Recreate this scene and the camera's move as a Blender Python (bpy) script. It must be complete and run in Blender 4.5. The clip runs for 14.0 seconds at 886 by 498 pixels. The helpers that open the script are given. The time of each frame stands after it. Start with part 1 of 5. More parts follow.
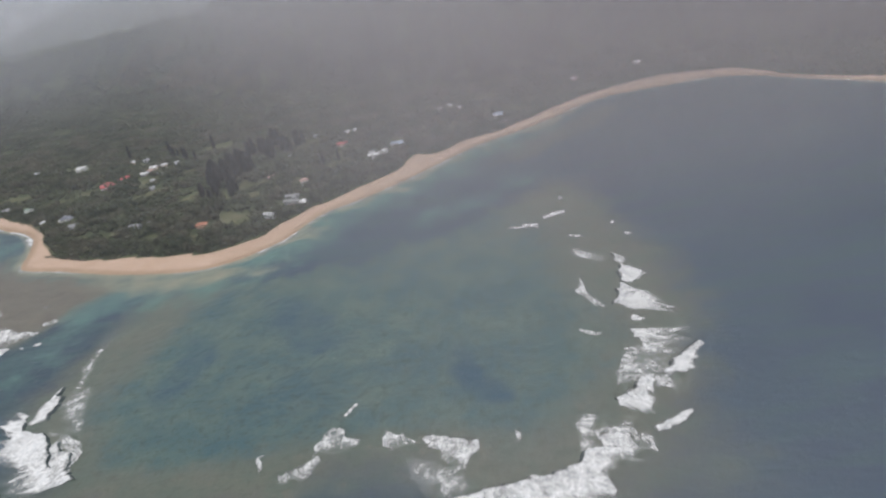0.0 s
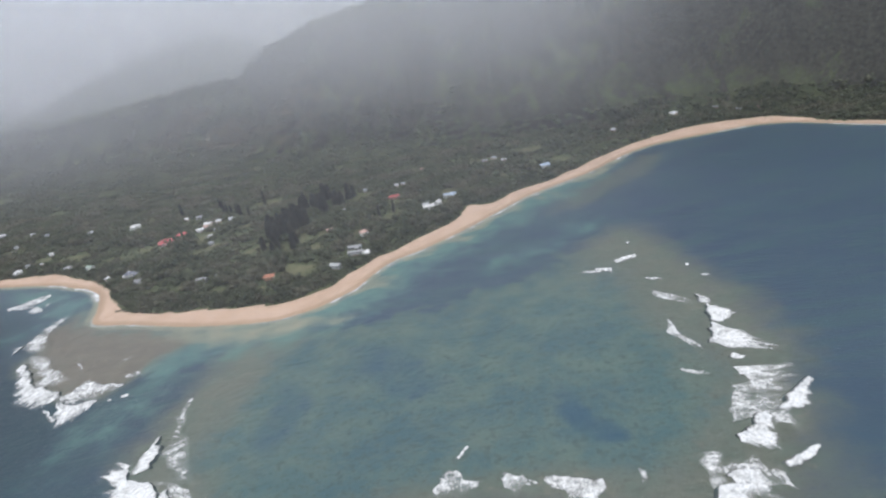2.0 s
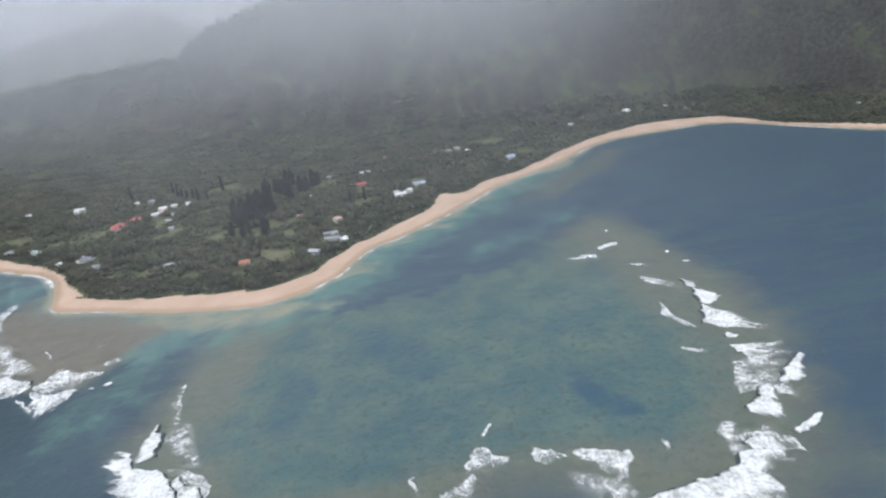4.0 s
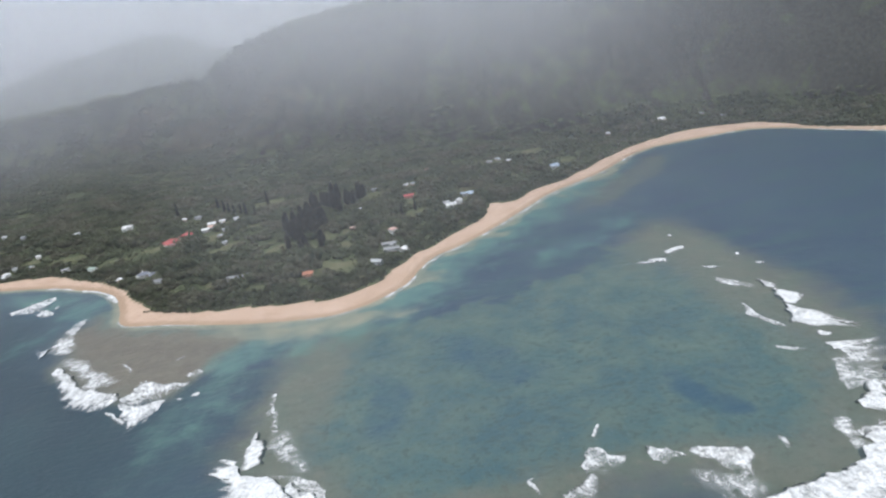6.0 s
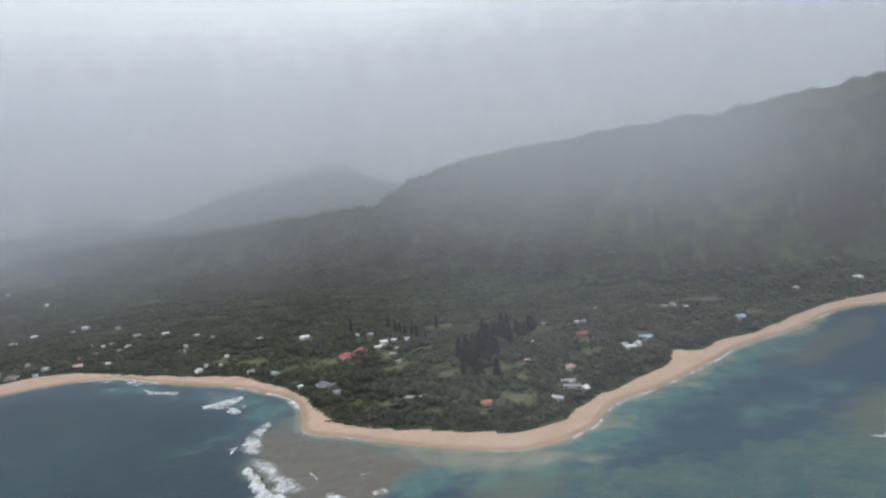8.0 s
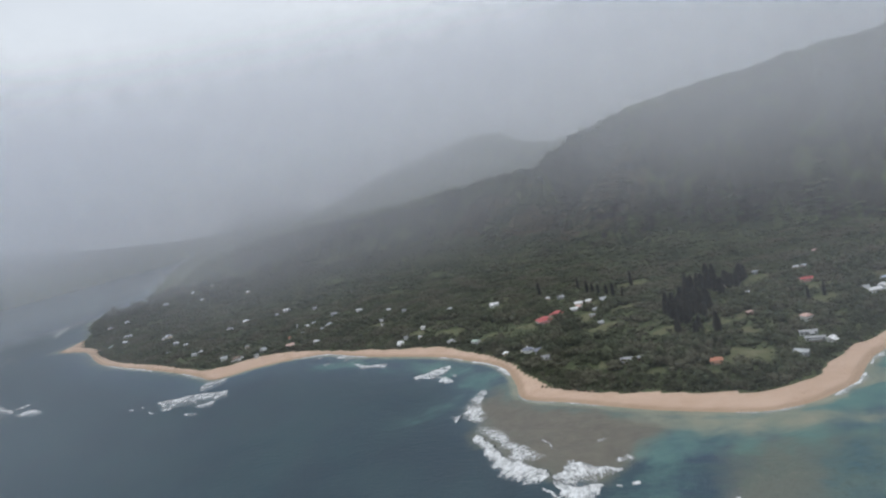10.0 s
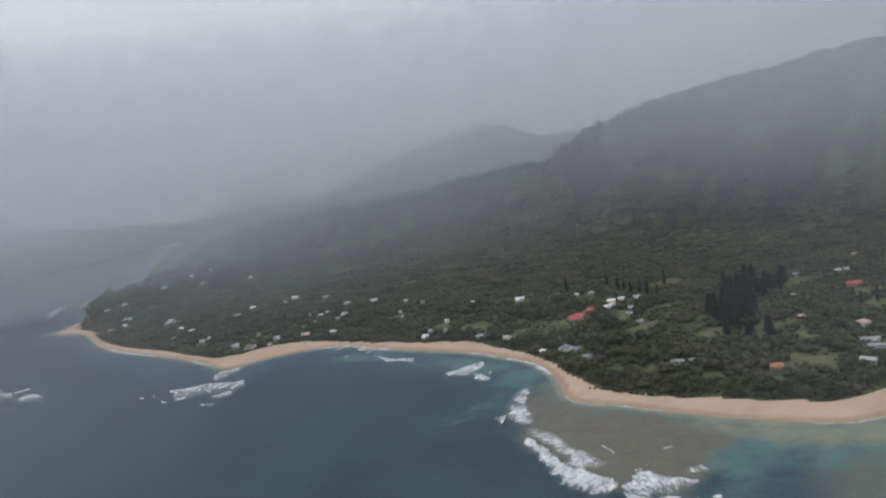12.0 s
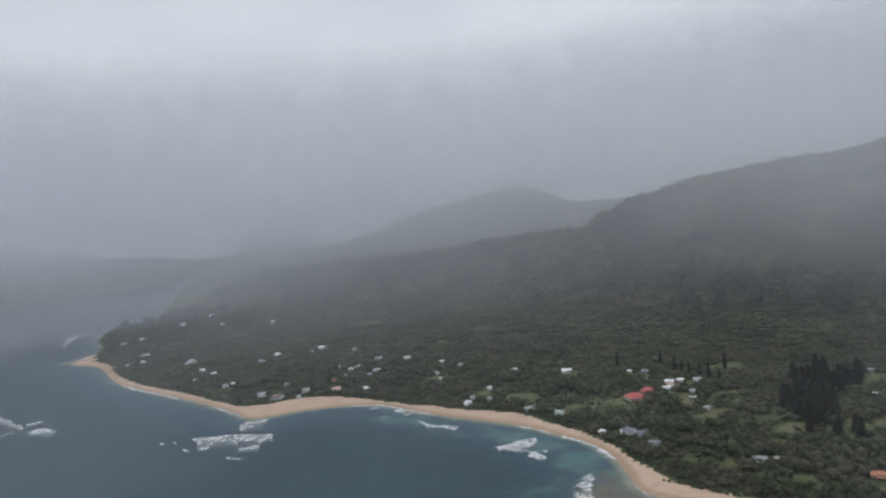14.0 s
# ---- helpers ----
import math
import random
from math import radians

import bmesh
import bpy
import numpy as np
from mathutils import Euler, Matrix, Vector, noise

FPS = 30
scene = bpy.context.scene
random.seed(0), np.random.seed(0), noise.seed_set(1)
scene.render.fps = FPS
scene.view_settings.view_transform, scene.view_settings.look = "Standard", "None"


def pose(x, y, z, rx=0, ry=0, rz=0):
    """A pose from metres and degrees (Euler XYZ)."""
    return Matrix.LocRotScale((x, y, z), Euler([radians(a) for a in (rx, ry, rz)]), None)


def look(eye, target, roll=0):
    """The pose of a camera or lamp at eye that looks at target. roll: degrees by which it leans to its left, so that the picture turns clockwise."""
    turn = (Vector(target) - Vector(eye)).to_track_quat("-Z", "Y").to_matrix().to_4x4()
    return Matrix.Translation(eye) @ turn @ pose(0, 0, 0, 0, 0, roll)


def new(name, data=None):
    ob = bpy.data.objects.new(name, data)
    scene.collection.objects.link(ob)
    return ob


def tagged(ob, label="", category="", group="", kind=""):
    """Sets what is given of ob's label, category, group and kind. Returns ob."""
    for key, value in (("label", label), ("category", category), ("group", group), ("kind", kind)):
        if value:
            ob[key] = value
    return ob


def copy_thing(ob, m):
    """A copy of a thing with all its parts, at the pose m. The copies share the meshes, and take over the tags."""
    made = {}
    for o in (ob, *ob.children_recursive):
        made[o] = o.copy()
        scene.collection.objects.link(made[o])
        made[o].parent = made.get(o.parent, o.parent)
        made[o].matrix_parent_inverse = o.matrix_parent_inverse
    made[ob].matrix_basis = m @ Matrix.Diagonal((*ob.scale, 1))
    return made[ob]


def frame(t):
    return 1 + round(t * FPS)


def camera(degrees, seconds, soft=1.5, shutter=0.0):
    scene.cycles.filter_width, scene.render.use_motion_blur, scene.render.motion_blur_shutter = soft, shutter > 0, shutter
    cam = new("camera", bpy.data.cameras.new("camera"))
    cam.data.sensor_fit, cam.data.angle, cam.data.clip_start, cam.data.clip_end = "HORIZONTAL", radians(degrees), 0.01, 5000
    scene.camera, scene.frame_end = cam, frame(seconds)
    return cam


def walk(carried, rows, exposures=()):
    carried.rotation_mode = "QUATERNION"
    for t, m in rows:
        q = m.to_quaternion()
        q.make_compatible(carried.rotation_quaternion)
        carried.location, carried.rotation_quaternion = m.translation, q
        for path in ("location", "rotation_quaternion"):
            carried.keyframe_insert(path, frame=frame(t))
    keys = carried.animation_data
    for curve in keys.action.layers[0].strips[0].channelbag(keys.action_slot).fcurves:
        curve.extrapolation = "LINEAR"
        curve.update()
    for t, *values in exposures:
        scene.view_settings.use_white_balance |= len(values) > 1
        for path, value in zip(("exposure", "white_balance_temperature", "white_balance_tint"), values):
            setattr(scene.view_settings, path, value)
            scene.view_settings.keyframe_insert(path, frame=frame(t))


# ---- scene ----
cam = camera(69.9, 14.0, soft=2.2)
METRES, EYE, TILT, LEAN, TURN = 500.0, 268.7, -26.45, 8.85, 0.0
ROWS = [
    (0.0, 0.0, 0.0, 0.0, 0.0, 0.0, -0.0),
    (0.5, -0.0321, -0.0062, -0.005, 1.52, 0.23, 0.38),
    (1.0, -0.0647, -0.0108, -0.0098, 0.97, 2.03, 0.51),
    (1.5, -0.0973, -0.0153, -0.0145, 3.54, 4.13, 0.46),
    (2.0, -0.1303, -0.0181, -0.019, 0.89, 5.08, 1.02),
    (2.5, -0.1642, -0.0203, -0.0231, -2.38, 3.68, -0.11),
    (5.0, -0.3349, -0.0164, -0.0433, -7.26, 4.8, 1.88),
    (5.5, -0.3688, -0.0146, -0.047, -7.63, 4.78, 1.48),
    (6.0, -0.4028, -0.012, -0.0499, -5.55, 5.89, 2.08),
    (6.5, -0.4359, -0.0109, -0.0537, 1.53, 10.7, 2.62),
    (7.0, -0.4717, -0.0083, -0.0567, 4.84, 11.17, -0.68),
    (7.5, -0.5085, -0.0041, -0.0609, 3.53, 15.2, -4.56),
    (8.0, -0.5459, 0.0007, -0.0617, 4.39, 17.78, -5.49),
    (8.5, -0.5796, 0.0063, -0.062, 8.08, 16.75, -4.67),
    (11.0, -0.7573, 0.0413, -0.064, 21.39, 12.26, -5.37),
    (11.5, -0.7954, 0.0481, -0.0608, 21.82, 13.81, -6.47),
    (12.0, -0.8336, 0.0557, -0.059, 16.84, 12.78, -5.29),
    (12.5, -0.8705, 0.0662, -0.0597, 17.37, 11.47, -4.45),
    (13.0, -0.9077, 0.0762, -0.0568, 15.62, 13.58, -6.58),
    (13.5, -0.9445, 0.0865, -0.051, 15.86, 15.99, -7.41),
    (14.0, -0.9821, 0.096, -0.048, 16.41, 17.97, -10.03),
]
walk(cam, [(t, pose(0, 0, EYE, TILT, LEAN, TURN) @ pose(METRES * x, METRES * y, METRES * z, 90 + pitch, roll, yaw)) for t, x, y, z, yaw, pitch, roll in ROWS],
     exposures=[(0.0, -0.10, 6950, 13), (0.5, 0.0, 6600, 10), (1.0, 0.12, 6550, 11), (1.5, 0.16, 6700, 12), (2.7, 0.24, 6650, 12), (5.0, 0.27, 6500, 10), (6.5, 0.28, 6600, 11), (7.0, 0.12, 6500, 10), (7.5, 0.07, 6600, 11), (8.5, -0.28, 6550, 9),
                (11.0, -0.15, 6600, 10), (11.5, -0.35, 6600, 10), (12.0, -0.38, 6600, 10), (12.5, -0.30, 6550, 8), (13.0, -0.24, 6600, 11), (13.5, -0.26, 6550, 9), (14.0, -0.42, 6550, 9)])


# ---- sky, sun ----
scene.cycles.transparent_max_bounces = 48
SUN_UP, SUN_ROUND = radians(66), radians(-22)
world = bpy.data.worlds.new("overcast_sky")
scene.world = world
world.use_nodes = True
wn, wl = world.node_tree.nodes, world.node_tree.links
wn.clear()
sky = wn.new("ShaderNodeTexSky")
sky.sky_type, sky.sun_disc, sky.sun_elevation, sky.sun_rotation = "NISHITA", False, SUN_UP, SUN_ROUND
sky_dim = wn.new("ShaderNodeVectorMath")
sky_dim.operation = "SCALE"
sky_dim.inputs["Scale"].default_value = 0.08
wl.new(sky.outputs[0], sky_dim.inputs[0])
sky_at = wn.new("ShaderNodeTexCoord")
deck = wn.new("ShaderNodeTexNoise")
deck.inputs["Scale"].default_value, deck.inputs["Detail"].default_value = 2.2, 5
squash = wn.new("ShaderNodeMapping")
squash.inputs["Scale"].default_value = (1, 1, 2.6)
wl.new(sky_at.outputs["Generated"], squash.inputs[0])
wl.new(squash.outputs[0], deck.inputs["Vector"])
deck_tone = wn.new("ShaderNodeValToRGB")
deck_tone.color_ramp.elements[0].position, deck_tone.color_ramp.elements[0].color = 0.3, (0.470, 0.507, 0.552, 1)
deck_tone.color_ramp.elements[1].position, deck_tone.color_ramp.elements[1].color = 0.7, (0.555, 0.590, 0.632, 1)
wl.new(deck.outputs[0], deck_tone.inputs[0])
cover = wn.new("ShaderNodeMix")
cover.data_type = "RGBA"
cover.inputs["Factor"].default_value = 0.9
wl.new(sky_dim.outputs[0], cover.inputs[6])
wl.new(deck_tone.outputs[0], cover.inputs[7])
wback, wout = wn.new("ShaderNodeBackground"), wn.new("ShaderNodeOutputWorld")
wback.inputs["Strength"].default_value = 1.72
wl.new(cover.outputs[2], wback.inputs[0])
wl.new(wback.outputs[0], wout.inputs[0])
sun = new("sun", bpy.data.lights.new("sun", "SUN"))
sun.data.energy, sun.data.angle, sun.data.color = 1.5, radians(60), (1, 0.98, 0.95)
sun.matrix_basis = look((-300 + 500 * math.sin(SUN_ROUND), 600 + 500 * math.cos(SUN_ROUND), 500 * math.tan(SUN_UP)), (-300, 600, 0))


# ---- materials ----
class Nodes:
    """A material's node tree with short calls."""

    def __init__(self, name):
        self.mat = bpy.data.materials.new(name)
        self.mat.use_nodes = True
        self.t = self.mat.node_tree
        self.t.nodes.clear()
        self.out = self.t.nodes.new("ShaderNodeOutputMaterial")

    def put(self, socket, value):
        if isinstance(value, bpy.types.NodeSocket):
            self.t.links.new(value, socket)
        elif isinstance(value, tuple) and len(value) == 3 and socket.type == "RGBA":
            socket.default_value = (*value, 1)
        else:
            socket.default_value = value

    def add(self, kind, out=0, **ins):
        n = self.t.nodes.new(kind)
        for k, v in ins.items():
            self.put(n.inputs[k.replace("_", " ")], v)
        return n.outputs[out]

    def math(self, op, a, b=0.0, clamp=False):
        n = self.t.nodes.new("ShaderNodeMath")
        n.operation, n.use_clamp = op, clamp
        self.put(n.inputs[0], a)
        self.put(n.inputs[1], b)
        return n.outputs[0]

    def step(self, v, lo, hi, a=0.0, b=1.0):
        n = self.t.nodes.new("ShaderNodeMapRange")
        n.interpolation_type = "SMOOTHSTEP"
        for i, x in enumerate((v, lo, hi, a, b)):
            self.put(n.inputs[i], x)
        return n.outputs[0]

    def mix(self, f, a, b):
        n = self.t.nodes.new("ShaderNodeMix")
        n.data_type = "RGBA"
        self.put(n.inputs["Factor"], f)
        self.put(n.inputs[6], a)
        self.put(n.inputs[7], b)
        return n.outputs[2]

    def attr(self, name):
        n = self.t.nodes.new("ShaderNodeAttribute")
        n.attribute_name = name
        return n.outputs["Fac"]

    def place(self, sx=1.0, sy=1.0, sz=1.0):
        g = self.t.nodes.new("ShaderNodeNewGeometry").outputs["Position"]
        n = self.t.nodes.new("ShaderNodeVectorMath")
        n.operation = "MULTIPLY"
        self.put(n.inputs[0], g)
        n.inputs[1].default_value = (sx, sy, sz)
        return n.outputs[0]

    def noise(self, size, detail=4.0, rough=0.55, at=None, warp=0.0):
        return self.add("ShaderNodeTexNoise", Vector=at or self.place(), Scale=1.0 / size, Detail=detail, Roughness=rough, Distortion=warp)

    def bump(self, height, strength, distance=1.0):
        return self.add("ShaderNodeBump", Height=height, Strength=strength, Distance=distance)

    def finish(self, shader):
        self.t.links.new(shader, self.out.inputs[0])
        return self.mat


def sea_material():
    n = Nodes("sea_water")
    wide, mid, fine = n.noise(95, 5), n.noise(26, 6, 0.62), n.noise(6.5, 5, 0.65)
    streak = n.noise(30, 4, 0.55, n.place(0.35, 1.4, 1))

    def edge(name, amount, lo=0.35, hi=0.65):
        wob = n.math("MULTIPLY", n.math("SUBTRACT", mid, 0.5), amount)
        return n.math("MULTIPLY", n.step(n.math("ADD", n.attr(name), wob), lo, hi), n.step(n.attr(name), 0.0, 0.16))

    col = n.mix(n.step(wide, 0.3, 0.7), (0.032, 0.058, 0.097), (0.038, 0.071, 0.103))
    col = n.mix(n.step(streak, 0.42, 0.7), col, (0.040, 0.080, 0.100))
    # dimmer overcast light off the east is put into the water colour
    col = n.mix(n.attr("east_dim"), col, n.mix(n.step(wide, 0.3, 0.7), (0.015, 0.038, 0.057), (0.021, 0.052, 0.067)))
    patch, speck = n.noise(15, 6, 0.7), n.noise(4.6, 4, 0.65)
    lag = n.mix(n.step(mid, 0.40, 0.60), (0.053, 0.106, 0.114), (0.080, 0.129, 0.120))
    lag = n.mix(n.step(wide, 0.44, 0.64, 0, 0.8), lag, (0.036, 0.088, 0.112))
    lag = n.mix(n.step(patch, 0.44, 0.64, 0, 0.55), lag, (0.076, 0.118, 0.112))
    lag = n.mix(n.step(fine, 0.50, 0.64, 0, 0.62), lag, (0.038, 0.070, 0.066))
    lag = n.mix(n.step(speck, 0.54, 0.66, 0, 0.4), lag, (0.034, 0.058, 0.054))
    col = n.mix(edge("lagoon", 1.6), col, lag)
    reef = n.mix(n.step(mid, 0.38, 0.62), (0.118, 0.126, 0.104), (0.090, 0.116, 0.100))
    reef = n.mix(n.step(fine, 0.52, 0.68, 0, 0.6), reef, (0.084, 0.092, 0.078))
    reef = n.mix(n.step(speck, 0.54, 0.70, 0, 0.35), reef, (0.066, 0.074, 0.062))
    reef = n.mix(n.step(patch, 0.54, 0.70, 0, 0.5), reef, (0.172, 0.160, 0.136))
    col = n.mix(edge("reef", 1.0, 0.1, 0.95), col, reef)
    col = n.mix(edge("flat", 1.4, 0.1, 0.95), col, n.mix(n.step(patch, 0.35, 0.65), (0.108, 0.100, 0.084), (0.134, 0.126, 0.102)))
    col = n.mix(edge("teal", 1.3, 0.1, 0.9), col, n.mix(mid, (0.056, 0.145, 0.146), (0.092, 0.178, 0.160)))
    col = n.mix(edge("hole", 1.1, 0.15, 0.85), col, (0.024, 0.070, 0.108))
    col = n.mix(edge("shallow", 0.8, 0.05, 0.95), col, n.mix(n.step(mid, 0.3, 0.7), (0.165, 0.190, 0.150), (0.232, 0.232, 0.178)))
    ripple = n.math("ADD", n.noise(9, 5, 0.6, n.place(1, 1.6, 1)), n.math("MULTIPLY", n.noise(2.2, 3, 0.6), 0.35))
    sh = n.add("ShaderNodeBsdfPrincipled", Base_Color=col, Roughness=0.34, IOR=1.33, Specular_IOR_Level=0.3, Normal=n.bump(ripple, 0.5, 1.1))
    return n.finish(sh)


def land_material():
    n = Nodes("land_cover")
    wide, mid, fine = n.noise(160, 5), n.noise(34, 6, 0.62), n.noise(7, 5, 0.7)
    bush = n.mix(n.step(mid, 0.32, 0.68), (0.060, 0.075, 0.040), (0.090, 0.106, 0.054))
    bush = n.mix(n.step(fine, 0.48, 0.66, 0, 0.8), bush, (0.048, 0.058, 0.034))
    bush = n.mix(n.step(wide, 0.5, 0.72, 0, 0.4), bush, (0.100, 0.106, 0.056))
    earth = n.mix(n.step(fine, 0.35, 0.7), (0.115, 0.076, 0.060), (0.080, 0.070, 0.050))
    bush = n.mix(n.step(n.math("ADD", n.attr("earth"), n.math("MULTIPLY", n.math("SUBTRACT", mid, 0.5), 1.0)), 0.30, 0.85, 0, 0.6), bush, earth)
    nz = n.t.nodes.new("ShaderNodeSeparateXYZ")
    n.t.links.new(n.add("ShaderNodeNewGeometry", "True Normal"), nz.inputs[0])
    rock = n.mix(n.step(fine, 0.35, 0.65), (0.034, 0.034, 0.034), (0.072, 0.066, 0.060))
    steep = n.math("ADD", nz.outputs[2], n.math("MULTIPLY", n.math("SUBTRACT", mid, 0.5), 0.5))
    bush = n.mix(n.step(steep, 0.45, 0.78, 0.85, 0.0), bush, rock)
    lawn = n.mix(n.step(mid, 0.3, 0.7), (0.100, 0.112, 0.058), (0.140, 0.138, 0.082))
    col = n.mix(n.step(n.math("ADD", n.attr("lawn"), n.math("MULTIPLY", n.math("SUBTRACT", fine, 0.5), 0.7)), 0.4, 0.6), bush, lawn)
    sand = n.mix(n.step(mid, 0.3, 0.7), (0.475, 0.34, 0.255), (0.535, 0.395, 0.31))
    sand = n.mix(n.step(fine, 0.5, 0.8, 0, 0.4), sand, (0.43, 0.30, 0.205))
    sand = n.mix(n.step(n.attr("wet"), 0.2, 0.9, 0, 0.75), sand, (0.33, 0.235, 0.165))
    col = n.mix(n.step(n.math("ADD", n.attr("sand"), n.math("MULTIPLY", n.math("SUBTRACT", fine, 0.5), 0.5)), 0.42, 0.58), col, sand)
    h = n.math("ADD", mid, n.math("MULTIPLY", fine, 0.6))
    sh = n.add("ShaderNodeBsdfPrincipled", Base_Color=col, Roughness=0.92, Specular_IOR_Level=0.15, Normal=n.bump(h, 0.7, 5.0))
    return n.finish(sh)


def leaf_material(name, dark, light, dry):
    n = Nodes(name)
    isl = n.add("ShaderNodeNewGeometry", "Random Per Island")
    tree = n.math("ADD", n.math("MULTIPLY", n.noise(30, 3, 0.6), 0.6), n.math("MULTIPLY", n.noise(9, 3, 0.6), 0.4))
    col = n.mix(n.step(tree, 0.38, 0.62), dark, light)
    col = n.mix(n.step(n.noise(48, 4, 0.6), 0.46, 0.60, 0, 0.85), col, dry)
    col = n.mix(n.math("MULTIPLY", isl, 0.22), col, tuple(c * 0.55 for c in dark))
    tl = n.add("ShaderNodeBsdfTranslucent", Color=col)
    df = n.add("ShaderNodeBsdfPrincipled", Base_Color=col, Roughness=0.75, Specular_IOR_Level=0.2)
    m = n.t.nodes.new("ShaderNodeMixShader")
    m.inputs[0].default_value = 0.5
    n.t.links.new(df, m.inputs[1])
    n.t.links.new(tl, m.inputs[2])
    return n.finish(m.outputs[0])


def plain_material(name, a, b, size, rough, metal=0.0, bump=0.2, per_object=0.0):
    n = Nodes(name)
    col = n.mix(n.step(n.noise(size, 5, 0.6), 0.3, 0.7), a, b)
    col = n.mix(n.step(n.noise(size * 7, 3), 0.45, 0.75, 0, 0.35), col, tuple(c * 0.7 for c in a))
    if per_object:
        r = n.add("ShaderNodeObjectInfo", "Random")
        col = n.mix(n.math("MULTIPLY", r, per_object), col, tuple(c * 0.5 for c in b))
    sh = n.add("ShaderNodeBsdfPrincipled", Base_Color=col, Roughness=rough, Metallic=metal, Normal=n.bump(n.noise(size * 0.5, 4), bump, 0.05))
    return n.finish(sh)


def foam_material():
    n = Nodes("sea_foam")
    flow = n.t.nodes.new("ShaderNodeAttribute")
    flow.attribute_name = "flow"
    lace = n.noise(2.6, 8, 0.72, None, 0.8)
    streak = n.noise(3.6, 5, 0.6, flow.outputs["Vector"], 0.6)
    big = n.noise(14, 5, 0.65)
    body = n.attr("body")
    v = n.math("ADD", n.math("MULTIPLY", lace, 0.30), n.math("ADD", n.math("MULTIPLY", big, 0.42), n.math("MULTIPLY", streak, 0.28)))
    v = n.math("ADD", n.math("MULTIPLY", n.math("SUBTRACT", v, 0.5), n.math("SUBTRACT", 4.6, n.math("MULTIPLY", body, 2.8))), 0.5)
    v = n.math("SUBTRACT", v, n.math("MULTIPLY", n.math("SUBTRACT", 1.0, body), 0.62))
    a = n.math("ADD", n.step(v, -0.20, 0.25, 0, 0.28), n.step(v, 0.10, 0.62, 0, 0.72))
    a = n.math("MULTIPLY", a, n.step(body, 0.02, 0.42), True)
    col = n.mix(n.step(lace, 0.35, 0.65), (0.58, 0.61, 0.64), (0.78, 0.79, 0.80))
    sh = n.add("ShaderNodeBsdfPrincipled", Base_Color=col, Roughness=0.8, Specular_IOR_Level=0.2, Normal=n.bump(n.math("ADD", lace, streak), 0.25, 0.5))
    m = n.t.nodes.new("ShaderNodeMixShader")
    n.put(m.inputs[0], a)
    n.t.links.new(n.add("ShaderNodeBsdfTransparent"), m.inputs[1])
    n.t.links.new(sh, m.inputs[2])
    return n.finish(m.outputs[0])


def mist_material(name, size, c):
    """Thin water vapour: what it does not scatter goes straight through."""
    n = Nodes(name)
    at = n.place(1, 1, 0.8)
    billow = n.math("ADD", n.math("MULTIPLY", n.noise(size, 4, 0.5, at, 0.4), 0.75), n.math("MULTIPLY", n.noise(size * 0.28, 4, 0.55, at), 0.25))
    a = n.math("MULTIPLY", n.attr("thick"), n.step(billow, 0.25, 0.75, 0.68, 1.2), True)
    a = n.math("MINIMUM", a, 0.23)
    m0, m1 = n.t.nodes.new("ShaderNodeMixShader"), n.t.nodes.new("ShaderNodeMixShader")
    m0.inputs[0].default_value = 0.5
    n.t.links.new(n.add("ShaderNodeBsdfDiffuse", Color=c), m0.inputs[1])
    n.t.links.new(n.add("ShaderNodeBsdfTranslucent", Color=c), m0.inputs[2])
    n.put(m1.inputs[0], a)
    n.t.links.new(n.add("ShaderNodeBsdfTransparent"), m1.inputs[1])
    n.t.links.new(m0.outputs[0], m1.inputs[2])
    return n.finish(m1.outputs[0])


SEA, LAND, FOAM = sea_material(), land_material(), foam_material()
# the dark colour paints the shade on the steep wave fronts
WAVE_FACE = plain_material("shaded_wave_face", (0.030, 0.050, 0.058), (0.048, 0.070, 0.072), 3.0, 0.3)
LEAF = leaf_material("broad_leaves", (0.078, 0.092, 0.058), (0.130, 0.146, 0.086), (0.148, 0.142, 0.100))
HILL_LEAF = leaf_material("slope_canopy", (0.060, 0.076, 0.046), (0.080, 0.096, 0.056), (0.094, 0.098, 0.064))
SHORE_LEAF = leaf_material("shore_scrub_leaves", (0.080, 0.094, 0.060), (0.132, 0.144, 0.092), (0.155, 0.146, 0.106))
NEEDLE = leaf_material("dark_needles", (0.034, 0.037, 0.033), (0.050, 0.053, 0.045), (0.060, 0.058, 0.047))
BARK = plain_material("bark", (0.11, 0.085, 0.065), (0.19, 0.155, 0.12), 0.6, 0.9)
MIST = mist_material("mist", 420, (0.845, 0.87, 0.925))
# darker copy of the mist: shade under the cloud put into its colour
SHADED_MIST = mist_material("shaded_mist", 300, (0.53, 0.545, 0.605))
BANK = mist_material("cloud_bank", 260, (0.89, 0.915, 0.95))
# the grey carries shade from the cloud overhead, with a warm tint
SHADED_WISP = mist_material("cloud_wisp", 16, (0.68, 0.635, 0.65))


